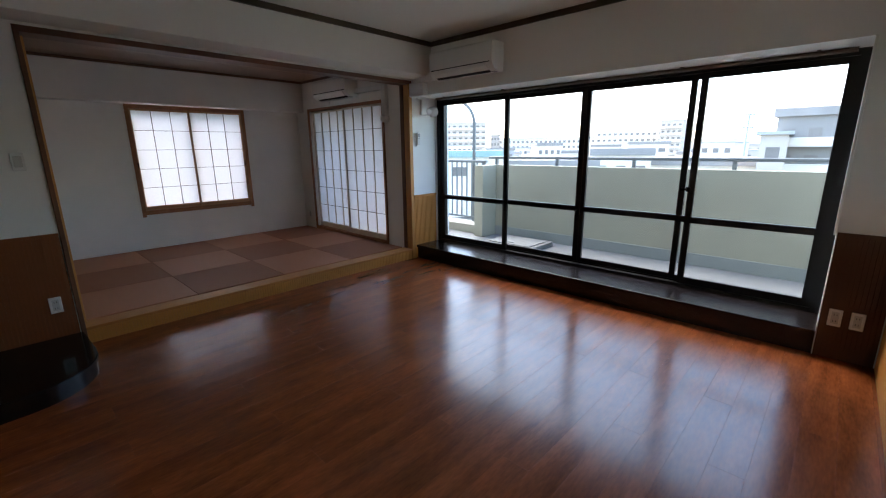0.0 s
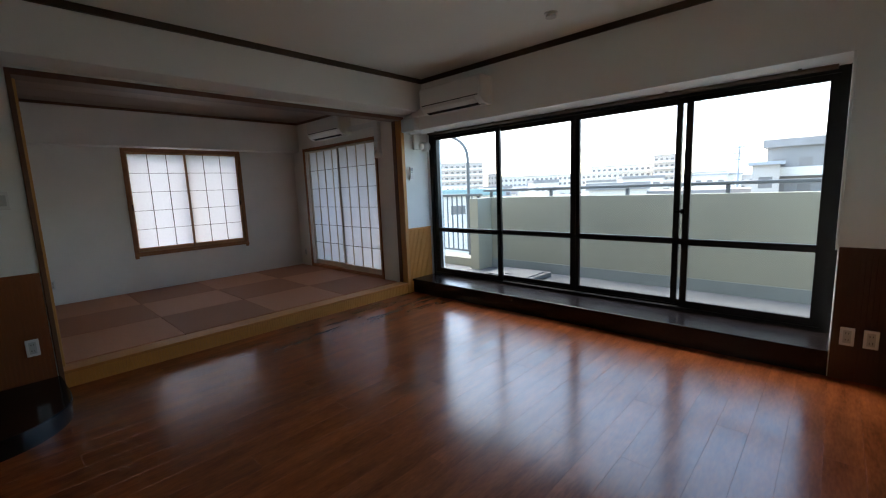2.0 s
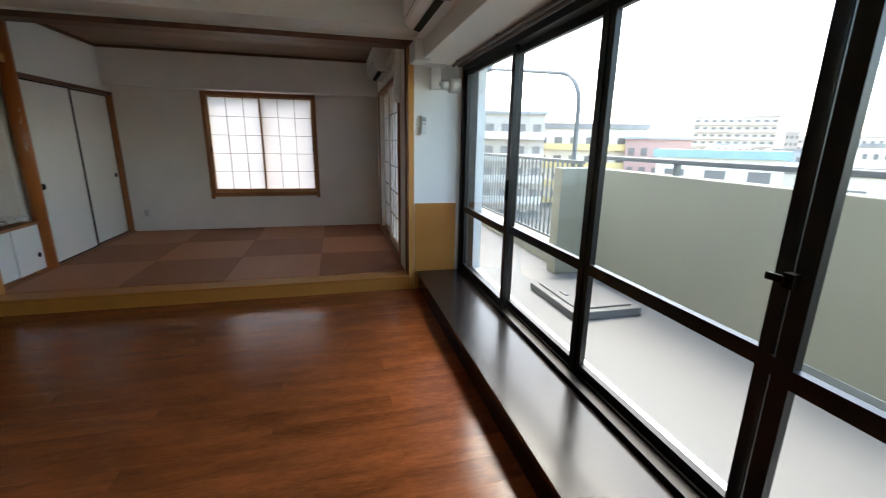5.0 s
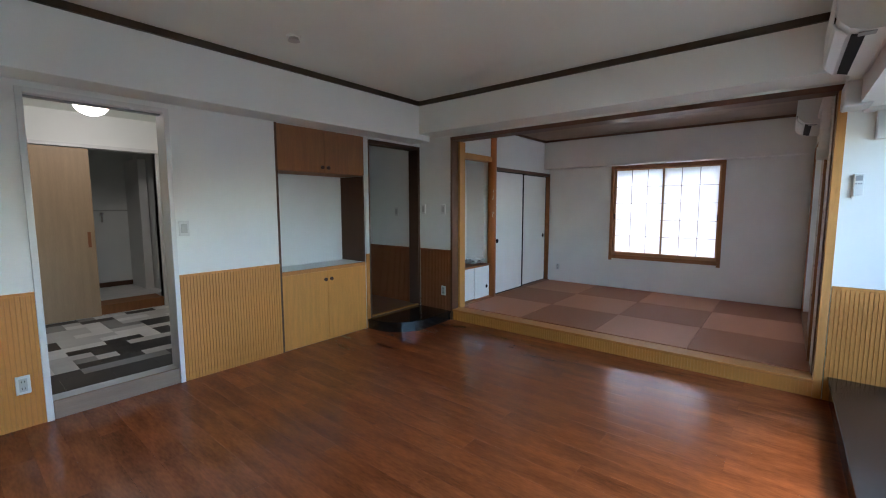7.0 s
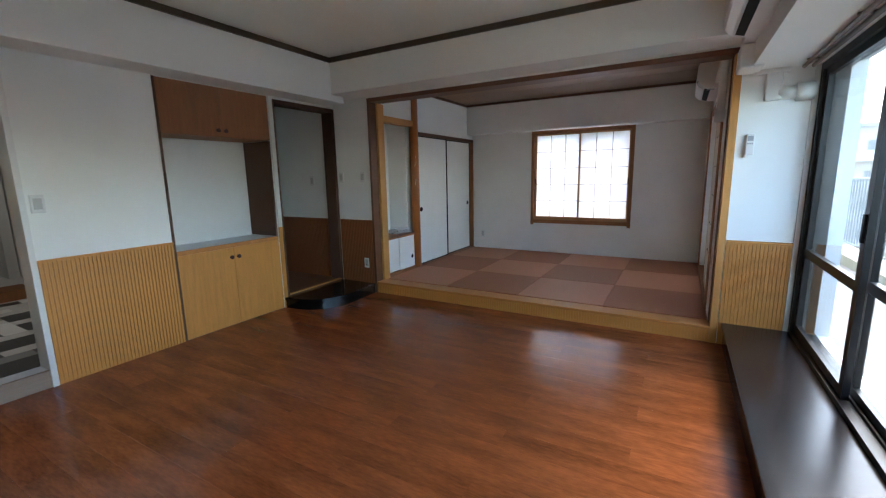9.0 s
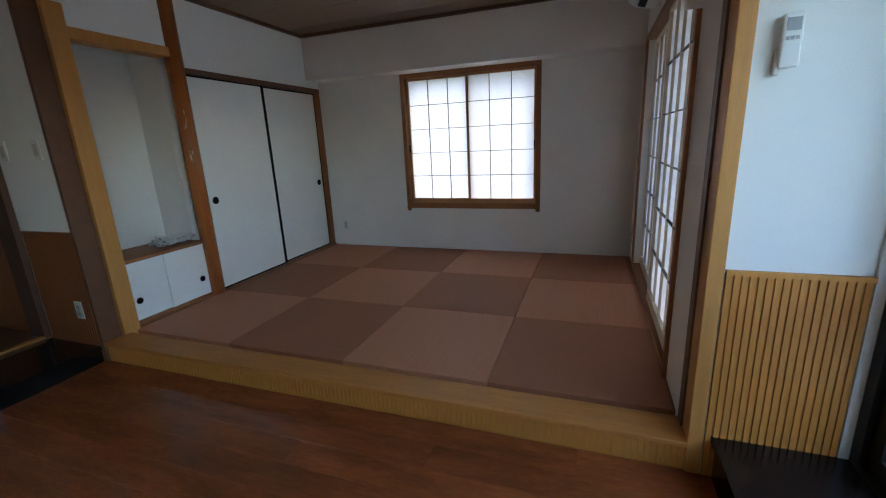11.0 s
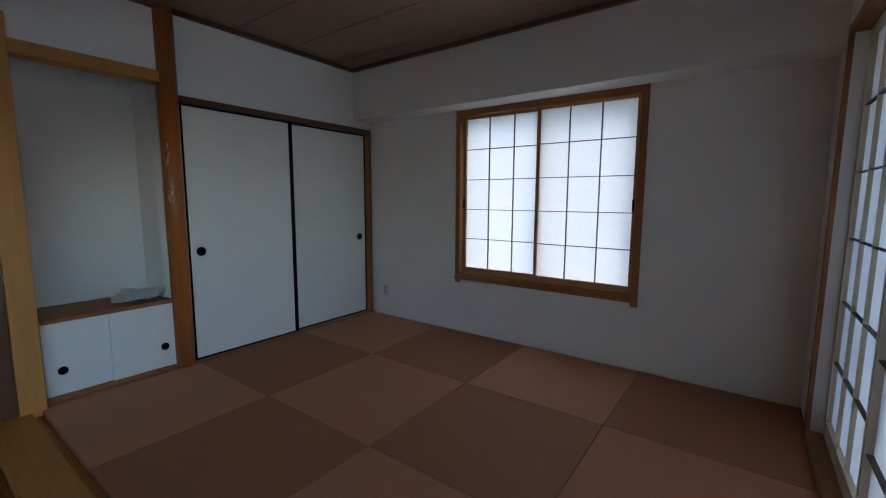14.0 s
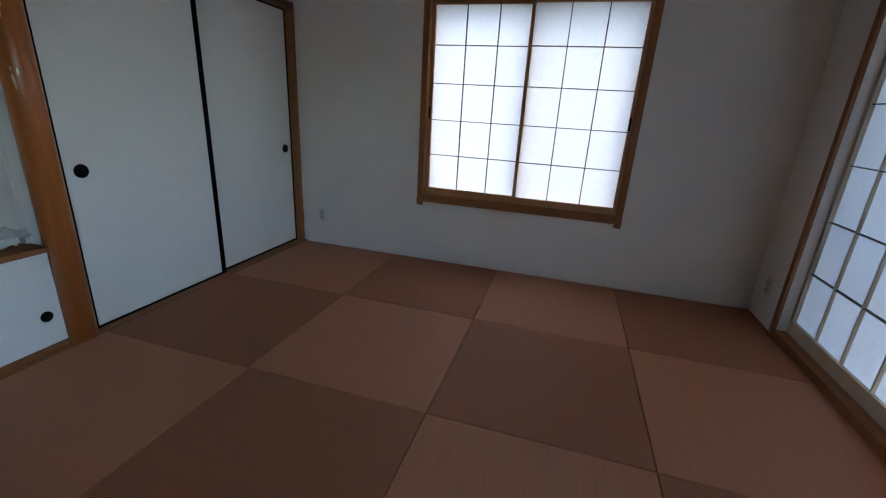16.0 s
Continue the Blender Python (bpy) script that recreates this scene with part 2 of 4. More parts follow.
# ---- structure ----
struct("floor_slab", boxes((WX, EX + 0.2, SY - 0.6, NU + 0.2, -0.2, -0.012)), HALLM, "dark screed under the living room boards", "floor")
struct("wall_north_upper", boxes((WX, EX, NU, 4.35, 2.075, CZ), (0.23, EX, NU, 4.35, 0.0, 2.075), (WX, 0.23, 4.12, 4.35, -0.2, SILL - 0.005)), WALL, "white papered wall round the balcony window", "wall")
struct("wall_east", boxes((EX, EX + 0.15, SY - 0.15, 4.35, -0.2, CZ)), WALL, "white papered side wall of the living room", "wall")
struct("wall_south", boxes((-0.20, EX, SY - 0.15, SY, -0.2, CZ), (-0.98, -0.2, SY - 0.15, SY, 2.16, CZ), (-1.86, -0.98, SY - 0.15, SY, -0.2, CZ),
                           (-2.92, -1.86, SY - 0.15, SY, 2.20, CZ), (-2.97, -2.92, SY - 0.15, SY, -0.2, CZ), (-3.85, -2.97, SY - 0.15, SY, 2.18, CZ)), WALL, "white papered wall with doorway and cabinet recess", "wall")
struct("wall_south_beam", boxes((-3.531, EX, SY, -0.04, 2.205, CZ), (-3.72, -3.53, SY, -0.0405, 2.205, 2.2745), bev=0.004), WALL, "white papered boxed beam along the ceiling", "beam")
struct("wall_west_beam", boxes((WX, -3.53, SY, NU, 2.275, CZ), bev=0.004), WALL, "white papered boxed beam over the wide opening", "beam")
struct("wall_west", boxes((WX - 0.13, WX, SY - 0.15, OS - 0.03, -0.2, CZ), (WX - 0.13, WX, OS - 0.03, ON + 0.03, OZ + 0.044, CZ), (WX - 0.15, WX, ON + 0.03, 4.35, -0.2, CZ)), WALL, "white papered wall beside the wide opening", "wall")
struct("ceiling", boxes((WX, EX, SY, 4.35, CZ, CZ + 0.1)), CEIL, "off-white papered living room ceiling", "ceiling")

# unseen slabs and walls, added so no sky light leaks into the rooms
struct("light_block_shell", boxes((-7.0, 1.2, -4.8, 4.35, -0.45, -0.2005), (-7.0, 1.2, -4.8, 4.35, 2.78, 2.95), (-7.0, 1.2, -4.95, -4.8, -0.45, 2.95), (-7.0, -6.81, -4.8, -0.73, -0.2, 2.78), (1.05, 1.2, -4.8, 4.19, -0.2, 2.78), (TW - 0.18, 1.05, 4.2, 4.35, CZ + 0.101, 2.78), (-7.0, -6.81, -0.73, 4.35, TCZ + 0.101, 2.78)), CONC, "unseen shell added round the rooms to keep sky light out", "wall")

# tatami room shell
struct("tatami_floor_base", boxes((TW - 0.2, WX - 0.20, TS - 0.9, 4.35, -0.2, TZ - 0.03)), HALLM, "dark base under the tatami mats", "floor")
struct("tatami_wall_west", boxes((TW - 0.18, TW, TS - 0.9, 1.26, -0.2, TCZ), (TW - 0.18, TW, 2.70, 4.35, -0.2, TCZ), (TW - 0.18, TW, 1.26, 2.70, -0.2, 0.60), (TW - 0.18, TW, 1.26, 2.70, 2.03, TCZ)), TWALL, "sand-coloured papered wall with a paper-screen window", "wall")
struct("tatami_beam_west", boxes((TW, -6.40, TS, TN, 2.04, TCZ), bev=0.006), TWALL, "sand-coloured papered beam above the window", "beam")
struct("tatami_wall_north", boxes((TW, -6.22, TN, 4.35, -0.2, TCZ), (-4.37, WX - 0.15, TN, 4.35, -0.2, TCZ), (-6.22, -4.37, TN, 4.35, 2.065, TCZ), (-6.22, -4.37, TN, 4.35, -0.2, TZ - 0.002)), TWALL, "sand-coloured papered wall with paper-screen doors", "wall")
struct("tatami_wall_south", boxes((TW, -4.87, TS - 0.12, TS, 1.968, TCZ), (-4.75, WX - 0.13, TS - 0.12, TS, 2.10, TCZ)), FUSU, "white papered wall above the sliding closet doors", "wall")
struct("closet_wall", boxes((TW, WX - 0.13, TS - 0.9, TS - 0.75, -0.2, TCZ), (-4.87, -4.75, TS - 0.75, TS - 0.10, -0.2, TCZ), (-4.75, WX - 0.13, -0.285, -0.245, TZ, TCZ)), FUSU, "white papered back walls of closet and alcove", "wall")
bm = boxes((TW, WX - 0.13, TS - 0.9, 4.35, TCZ + 0.008, TCZ + 0.1))
edges = [TW + 0.004 + 0.452 * i for i in range(7)]
for a, b in zip(edges, edges[1:]):
    box(bm, a, min(b - 0.007, WX - 0.13), TS, TN, TCZ - 0.006, TCZ + 0.006)
struct("tatami_ceiling", bm, TCEIL, "brown wooden board ceiling with dark joints", "ceiling")
struct("tatami_cornice", boxes((-6.40, WX - 0.13, TS, TS + 0.03, TCZ - 0.035, TCZ - 0.007), (-6.40, -6.37, TS, TN, TCZ - 0.036, TCZ - 0.007), (-6.40, WX - 0.13, TN - 0.03, TN, TCZ - 0.035, TCZ - 0.007)), LINT, "dark red-brown wooden ceiling trim", "trim")

# living room cornice
struct("cornice", boxes((-3.53, -3.505, -0.04, NU, CZ - 0.05, CZ - 0.002), (-3.53, EX, -0.04, -0.015, CZ - 0.05, CZ - 0.002), (-3.53, EX, NU - 0.025, NU, CZ - 0.051, CZ - 0.002), (EX - 0.025, EX, -0.015, NU - 0.025, CZ - 0.05, CZ - 0.002)), TRIM, "dark brown wooden ceiling cornice", "trim")


# wainscot: ribbed boards with a cap rail
def wainscot(name, axis, a, b, wall, side, top=0.83, z0=0.0, pitch=0.0245, cap=True, material=OAK):
    """Vertical ribs on a backing, along x or y from a to b, standing out from the wall on one side."""
    def span(u0, u1, w0, w1, za, zb):
        w0, w1 = sorted((wall + side * w0, wall + side * w1))
        return (u0, u1, w0, w1, za, zb) if axis == "x" else (w0, w1, u0, u1, za, zb)
    bm = boxes(span(a, b, 0.0005, 0.005, z0, top))
    if cap:
        box(bm, *span(a, b, 0.0005, 0.017, top, top + 0.018))
    ob = struct(name, bm, material, "wooden wainscot of narrow upright ribs", "wainscot")
    n = max(1, round((b - a) / pitch))
    p = (b - a) / n
    rib = part("slat", boxes(span(a + 0.0015, a + p * 0.80, 0.0045, 0.0125, z0 + 0.001, top - 0.001)), material, ob)
    for i in range(1, n):
        o = new("slat", rib.data)
        o.location, o.parent = ((i * p, 0, 0) if axis == "x" else (0, i * p, 0)), ob
    return ob


wainscot("wainscot_south", "x", -1.858, -1.0, SY, 1, 0.86)
wainscot("wainscot_southeast", "x", -0.17, EX, SY, 1, 0.86)
wainscot("wainscot_doorside", "x", -2.97, -2.925, SY, 1, 0.86)
wainscot("wainscot_east", "y", SY + 0.02, NU, EX, -1, 0.86)
# this wall is backlit: its shade is put in as dark brown wood
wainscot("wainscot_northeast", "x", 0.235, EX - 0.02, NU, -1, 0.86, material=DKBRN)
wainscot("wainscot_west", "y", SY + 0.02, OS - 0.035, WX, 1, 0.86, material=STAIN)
wainscot("wainscot_window_side", "y", ON + 0.035, WN - 0.03, WX, 1, 0.83, 0.0)

# raised step to the tatami room
struct("step_riser_back", boxes((WX - 0.2, WX - 0.016, OS - 0.03, ON + 0.03, -0.2, TZ - 0.03)), OAKX, "honey wooden step front", "step")
wainscot("step_riser", "y", OS, ON + 0.05, WX - 0.016, 1, TZ - 0.022, 0.0, 0.0245, False)
struct("step_board", boxes((WX - 0.16, WX + 0.012, OS, ON, TZ - 0.022, TZ + 0.002), bev=0.003), OAKX, "honey-coloured wooden threshold board of the tatami step", "step")
struct("opening_jamb_south", boxes((WX - 0.11, WX + 0.014, OS - 0.028, OS, 0.0, OZ), bev=0.002), LINT, "brown wooden jamb of the wide opening", "post")
struct("opening_post_south", boxes((-4.075, -3.965, 0.14, OS + 0.022, TZ - 0.03, OZ), bev=0.004), POSTM, "honey-coloured wooden post beside the alcove", "post")
struct("opening_post_north", boxes((WX - 0.09, WX + 0.012, ON - 0.022, ON + 0.03, 0.0, OZ), bev=0.003), POSTM, "honey-coloured wooden post of the wide opening", "post")
# shaded inner side of the north post, the shade painted with dark trim colour
struct("opening_jamb_north", boxes((WX - 0.149, WX - 0.0905, ON - 0.030, ON + 0.03, TZ - 0.03, OZ)), LINT, "wooden inner jamb of the wide opening, its shade put in as dark brown", "post")
struct("opening_lintel", boxes((WX - 0.16, WX + 0.014, OS - 0.03, ON + 0.03, OZ, OZ + 0.042), bev=0.003), LINT, "brown wooden lintel of the wide opening", "lintel")

# tatami mats: half mats in a check pattern
XS = [-4.05, -4.888, -5.742, -6.60]
YS = [0.215, 1.066, 1.914, 2.762, 3.606]
for i in range(3):
    for j in range(4):
        bm = boxes((XS[i + 1] + 0.0015, XS[i] - 0.0015, YS[j] + 0.0015, YS[j + 1] - 0.0015, TZ - 0.03, TZ), bev=0.003)
        even = (i + j) % 2 == 0
        tagged(obj("tatami_mat", bm, TATA if even else TATB), ("paler" if even else "darker") + " reddish-brown borderless half tatami mat in the raised floor, weave sheen put into its colour", "tatami mat", "tatami mats")
struct("tatami_edge_board", boxes((TW, -4.05, 3.6065, TN - 0.0005, TZ - 0.03, TZ - 0.001)), KUMI, "thin brown wooden edge strip under the paper-screen doors", "trim")
struct("tatami_edge_south", boxes((TW, -4.05, TS, 0.214, TZ - 0.03, TZ + 0.003)), KUMI, "brown wooden edge strip before the closet", "trim")


# ---- window bench ----
bench = thing("window_bench", (-1.87, 3.9, 0), "black-brown lacquered wooden bench board under the balcony window", "bench")
part("top_board", boxes((WX + 0.002, 0.229, 3.695, WN + 0.02, SILL - 0.03, SILL), bev=0.004), SILLM, bench)
part("front_board", boxes((WX + 0.002, 0.229, 3.712, 3.73, 0.0, SILL - 0.03)), SILLM, bench)

# ---- balcony window ----


def pane_sash(parent, x0, x1, y, z0, z1, rail, st=0.045):
    bm = boxes((x0, x0 + st, y, y + 0.03, z0, z1), (x1 - st, x1, y, y + 0.03, z0, z1), (x0 + st, x1 - st, y, y + 0.03, z0, z0 + 0.06), (x0 + st, x1 - st, y, y + 0.03, z1 - 0.045, z1), (x0 + st, x1 - st, y, y + 0.03, rail - 0.028, rail + 0.028))
    s = part("sash", bm, ALU, parent)
    for a, b in ((z0 + 0.05, rail - 0.015), (rail + 0.015, z1 - 0.04)):
        g = part("pane", boxes((x0 + st - 0.008, x1 - st + 0.008, y + 0.013, y + 0.017, a, b)), GLASS, s, "clear glass pane")
        g.visible_shadow = False
    return s


win = tagged(new("window_1"), "black-brown aluminium balcony window with four sliding sashes", "window", kind="structure")
part("window_frame", boxes((-3.835, -3.785, WN, WN + 0.14, SILL, 2.075), (0.165, 0.229, WN, WN + 0.14, SILL, 2.075), (-3.785, 0.165, WN, WN + 0.14, 2.03, 2.075), (-3.785, 0.165, WN, WN + 0.14, SILL, SILL + 0.03), (-3.785, 0.165, WN + 0.055, WN + 0.065, SILL + 0.03, SILL + 0.045)), ALU, win)
part("window_jamb", boxes((WX + 0.001, -3.836, WN - 0.03, WN + 0.14, SILL, 2.075), (0.2155, 0.229, NU - 0.02, WN - 0.001, 0.86, 2.075)), PLAST, win, "white window reveal trim")
pane_sash(win, -3.785, -2.70, WN + 0.02, SILL + 0.03, 2.03, 0.80, 0.06)
pane_sash(win, -2.79, -1.796, WN + 0.07, SILL + 0.03, 2.03, 0.80, 0.05)
pane_sash(win, -1.796, -0.812, WN + 0.07, SILL + 0.03, 2.03, 0.80, 0.05)
pane_sash(win, -0.775, 0.165, WN + 0.02, SILL + 0.03, 2.03, 0.80, 0.052)
gap = part("meeting_stile", boxes((-0.813, -0.774, WN + 0.052, WN + 0.068, SILL + 0.03, SILL + 0.09), (-0.813, -0.774, WN + 0.052, WN + 0.068, 1.985, 2.03), (-0.813, -0.774, WN + 0.052, WN + 0.068, 0.772, 0.828)), ALU, win)
g = part("pane", boxes((-0.813, -0.774, WN + 0.058, WN + 0.062, SILL + 0.09, 1.985)), GLASS, gap, "narrow clear glass strip")
g.visible_shadow = False
part("meeting_strip", boxes((-1.806, -1.786, WN + 0.062, WN + 0.0698, SILL + 0.045, 2.03)), ALU, win)
part("latch", boxes((-0.785, -0.755, WN - 0.005, WN + 0.02, 1.05, 1.09), (-0.83, -0.78, WN - 0.008, WN + 0.004, 1.06, 1.08)), BLACKP, win)
part("pull", boxes((-2.74, -2.715, WN + 0.008, WN + 0.02, 1.02, 1.16)), BLACKP, win)
rail = thing("curtain_rail", (-1.9, 3.98, 2.06), "dark bronze double curtain rail under the window head", "curtain rail")
for dy in (4.0, 4.05):
    part("rod", cyls(((-3.74, dy, 2.056), (0.15, dy, 2.056), 0.013)), RAILM, rail)
for bx in (-3.6, -2.7, -1.8, -0.9, -0.05):
    part("bracket", boxes((bx - 0.01, bx + 0.01, 3.985, 4.07, 2.067, 2.075)), RAILM, rail)

# ---- tatami room paper-screen window (west) ----


def shoji(name, parent, axis, a, b, wall, z0, z1, cols, rows, stile, bottom, side, vw=0.0028, deep=0.016, wood=PALEW):
    """A paper sash: stiles, rails, thin bars and one sheet of paper behind them."""
    def bx(u0, u1, w0, w1, za, zb):
        w0, w1 = sorted((wall + side * w0, wall + side * w1))
        return (w0, w1, u0, u1, za, zb) if axis == "y" else (u0, u1, w0, w1, za, zb)
    s = part(name, boxes(bx(a, a + stile, 0, 0.03, z0, z1), bx(b - stile, b, 0, 0.03, z0, z1), bx(a + stile, b - stile, 0, 0.03, z0, z0 + bottom), bx(a + stile, b - stile, 0, 0.03, z1 - stile, z1)), wood, parent)
    u0, u1, v0, v1 = a + stile, b - stile, z0 + bottom, z1 - stile
    for i in range(1, cols):
        u = u0 + (u1 - u0) * i / cols
        part("bar", boxes(bx(u - vw, u + vw, 0.004, deep, v0, v1)), wood if vw > 0.0036 else BARM, s)
    for i in range(1, rows):
        v = v0 + (v1 - v0) * i / rows
        part("bar", boxes(bx(u0, u1, 0.005, deep + 0.001, v - 0.0028, v + 0.0028)), BARM, s)
    part("paper", boxes(bx(u0 - 0.005, u1 + 0.005, deep + 0.001, deep + 0.0016, v0 - 0.005, v1 + 0.005)), PAPER, s, "white translucent paper")
    return s


w2 = tagged(new("window_2"), "brown wooden window with two white paper sliding screens", "window", kind="structure")
part("window_frame", boxes((TW - 0.10, TW + 0.012, 1.225, 1.27, 0.57, 2.04), (TW - 0.10, TW + 0.012, 2.68, 2.725, 0.57, 2.04), (TW - 0.10, TW + 0.008, 1.27, 2.68, 1.99, 2.04), (TW - 0.10, TW + 0.008, 1.27, 2.68, 0.615, 0.655), bev=0.002), KUMI, w2)
part("window_sill", boxes((TW + 0.0125, TW + 0.024, 1.225, 2.725, 0.60, 0.625), bev=0.002), KUMI, w2)
shoji("paper_screen", w2, "y", 1.275, 1.99, TW - 0.04, 0.655, 1.99, 3, 5, 0.022, 0.05, -1, vw=0.0034, wood=CEDAR)
shoji("paper_screen", w2, "y", 1.955, 2.678, TW - 0.005, 0.655, 1.99, 3, 5, 0.022, 0.05, -1, vw=0.0034, wood=CEDAR)
part("pull", boxes((TW - 0.006, TW + 0.002, 2.655, 2.668, 1.22, 1.30)), BLACKP, w2)
part("pull", boxes((TW - 0.042, TW - 0.032, 1.277, 1.289, 1.22, 1.30)), BLACKP, w2)
bm = boxes((TW - 0.17, TW - 0.13, 1.26, 1.30, 0.6, 2.03), (TW - 0.17, TW - 0.13, 2.66, 2.70, 0.6, 2.03), (TW - 0.17, TW - 0.13, 1.3, 2.66, 0.6, 0.64), (TW - 0.17, TW - 0.13, 1.3, 2.66, 1.99, 2.03), (TW - 0.17, TW - 0.13, 1.96, 2.0, 0.64, 1.99))
part("outer_frame", bm, ALU, w2, "dark aluminium outer sash")

w3 = tagged(new("window_3"), "brown wooden doorway with two tall white paper sliding screens", "window", kind="structure")
part("window_frame", boxes((-6.26, -6.222, TN - 0.018, TN + 0.12, TZ, 2.075), (-4.36, -4.32, TN - 0.018, TN + 0.12, TZ, 2.075), (-6.222, -4.36, TN - 0.016, TN + 0.12, 2.035, 2.075), (-6.222, -4.36, TN - 0.014, TN + 0.12, TZ, TZ + 0.045), bev=0.002), KUMI, w3)
shoji("paper_screen", w3, "x", -6.222, -5.275, TN + 0.05, TZ + 0.045, 2.035, 4, 6, 0.026, 0.075, 1, 0.0038, 0.02)
shoji("paper_screen", w3, "x", -5.31, -4.36, TN + 0.010, TZ + 0.045, 2.035, 4, 6, 0.026, 0.075, 1, 0.0038, 0.02)
bm = boxes((-6.22, -6.17, 4.2, 4.25, TZ, 2.03), (-4.48, -4.43, 4.2, 4.25, TZ, 2.03), (-5.36, -5.29, 4.2, 4.25, TZ, 2.03), (-6.17, -4.48, 4.2, 4.25, 0.80, 0.86), (-6.17, -4.48, 4.2, 4.25, TZ, TZ + 0.06), (-6.17, -4.48, 4.2, 4.25, 1.98, 2.03))
part("outer_frame", bm, ALU, w3, "dark aluminium outer sash")

# ---- closet doors and alcove ----


def pull(parent, x, y, z, r=0.028):
    ring = part("finger_pull", cyls(((x, y, z), (x, y + 0.004, z), r), seg=20), BLACKP, parent, "round black finger pull")
    return ring


closet = thing("closet_doors", (-5.7, TS, TZ), "two white papered sliding closet doors with black edges", "closet door")
for a, b, y in ((-5.73, -4.875, TS - 0.015), (-6.575, -5.70, TS - 0.045)):
    d = part("door", boxes((a + 0.008, b - 0.008, y - 0.019, y, TZ + 0.012, 1.915)), FUSU, closet)
    part("edge", boxes((a, a + (0.034 if b > -5 else 0.014), y - 0.02, y + 0.004, TZ + 0.006, 1.926), (b - 0.014, b, y - 0.02, y + 0.004, TZ + 0.006, 1.926), (a + 0.014, b - 0.014, y - 0.02, y + 0.004, TZ + 0.006, TZ + 0.018), (a + 0.014, b - 0.014, y - 0.02, y + 0.004, 1.914, 1.926)), BLACKP, d, "black lacquered edge")
    pull(d, b - 0.085 if b > -5 else a + 0.085, y, 0.92, 0.032)
struct("closet_lintel", boxes((-6.60, -4.865, TS - 0.10, TS + 0.022, 1.927, 1.97), bev=0.002), LINT, "brown wooden lintel over the closet doors", "lintel")
struct("closet_post", boxes((-6.60, -6.575, TS - 0.10, TS + 0.02, TZ, 1.927), (TW, -6.60, TS - 0.1, TS + 0.001, TZ, 1.968)), KUMI, "brown wooden closet corner post", "post")
struct("closet_track", boxes((-6.575, -4.865, TS - 0.10, TS - 0.001, TZ - 0.03, TZ + 0.005)), KUMI, "brown wooden closet floor track", "trim")
bm = cyls(((-4.81, TS - 0.01, TZ - 0.02), (-4.81, TS - 0.01, TCZ), 0.06), seg=24)
smooth(struct("alcove_post", bm, REDW, "round polished red-brown alcove post with worn marks", "post"))
worn = thing("worn_patch", (-4.77, TS + 0.03, 1.5), "pale scuffed patches on the red-brown alcove post", "scuff mark")
rnd = random.Random(11)
for k in range(9):
    a = radians(rnd.uniform(35, 60))
    z = rnd.choice((1.28, 1.55)) + rnd.uniform(-0.09, 0.09)
    bm = cyls(((0, 0, 0.0585), (0, 0, 0.0606), 0.006), seg=7)
    bmesh.ops.transform(bm, matrix=Matrix.Translation((-4.81, TS - 0.01, z)) @ Matrix.Rotation(a, 4, "Z") @ Matrix.Rotation(radians(90), 4, "Y") @ Matrix.Diagonal((rnd.uniform(1.2, 4.5), rnd.uniform(0.4, 0.9), 1, 1)), verts=bm.verts)
    part("scuff", bm, PALEW, worn)
struct("alcove_lintel", boxes((-4.76, -4.05, TS - 0.10, TS + 0.02, 2.03, 2.10), bev=0.003), POSTM, "honey-coloured wooden lintel over the alcove", "lintel")
shelf = thing("alcove_cabinet", (-4.42, 0.0, TZ), "low alcove cabinet with two white sliding doors and wooden top", "cabinet")
part("top_board", boxes((-4.75, -4.06, -0.215, TS + 0.005, 0.592, 0.617), bev=0.002), KUMI, shelf, "brown wooden top board")
part("frame", boxes((-4.75, -4.06, TS - 0.06, TS + 0.002, TZ, TZ + 0.025), (-4.085, -4.06, TS - 0.06, TS + 0.002, TZ + 0.025, 0.592)), KUMI, shelf)
for a, b, y, px in ((-4.42, -4.085, TS - 0.03, -4.17), (-4.75, -4.40, TS - 0.012, -4.69)):
    d = part("door", boxes((a, b, y - 0.012, y, TZ + 0.026, 0.591)), FUSU, shelf)
    pull(d, px, y, 0.30, 0.024)
struct("alcove_wall", boxes((-4.75, -4.02, -0.244, -0.22, 0.617, 2.03), (-4.7495, -4.735, -0.22, TS - 0.10, 0.618, 2.03)), TWALL, "sand-coloured papered alcove walls", "wall")
np_ = thing("newspaper", (-4.6, 0.02, 0.617), "loose pile of printed paper lying on the alcove shelf", "newspaper")
rnd = random.Random(4)
for k in range(4):
    bm = bmesh.new()
    bmesh.ops.create_grid(bm, x_segments=10, y_segments=8, size=0.5)
    for v in bm.verts:
        v.co.z = 0.07 * noise.noise(Vector((v.co.x * 4 + k * 3, v.co.y * 4, k))) + 0.04
    bmesh.ops.transform(bm, matrix=pose(-4.58 - 0.02 * k, 0.02, 0.617 + 0.012 * k, 0, 0, rnd.uniform(-25, 25)) @ Matrix.Diagonal((0.24, 0.19, 0.5, 1)), verts=bm.verts)
    bmesh.ops.solidify(bm, geom=bm.faces[:], thickness=0.0015)
    part("sheet", bm, PAPERN, np_)

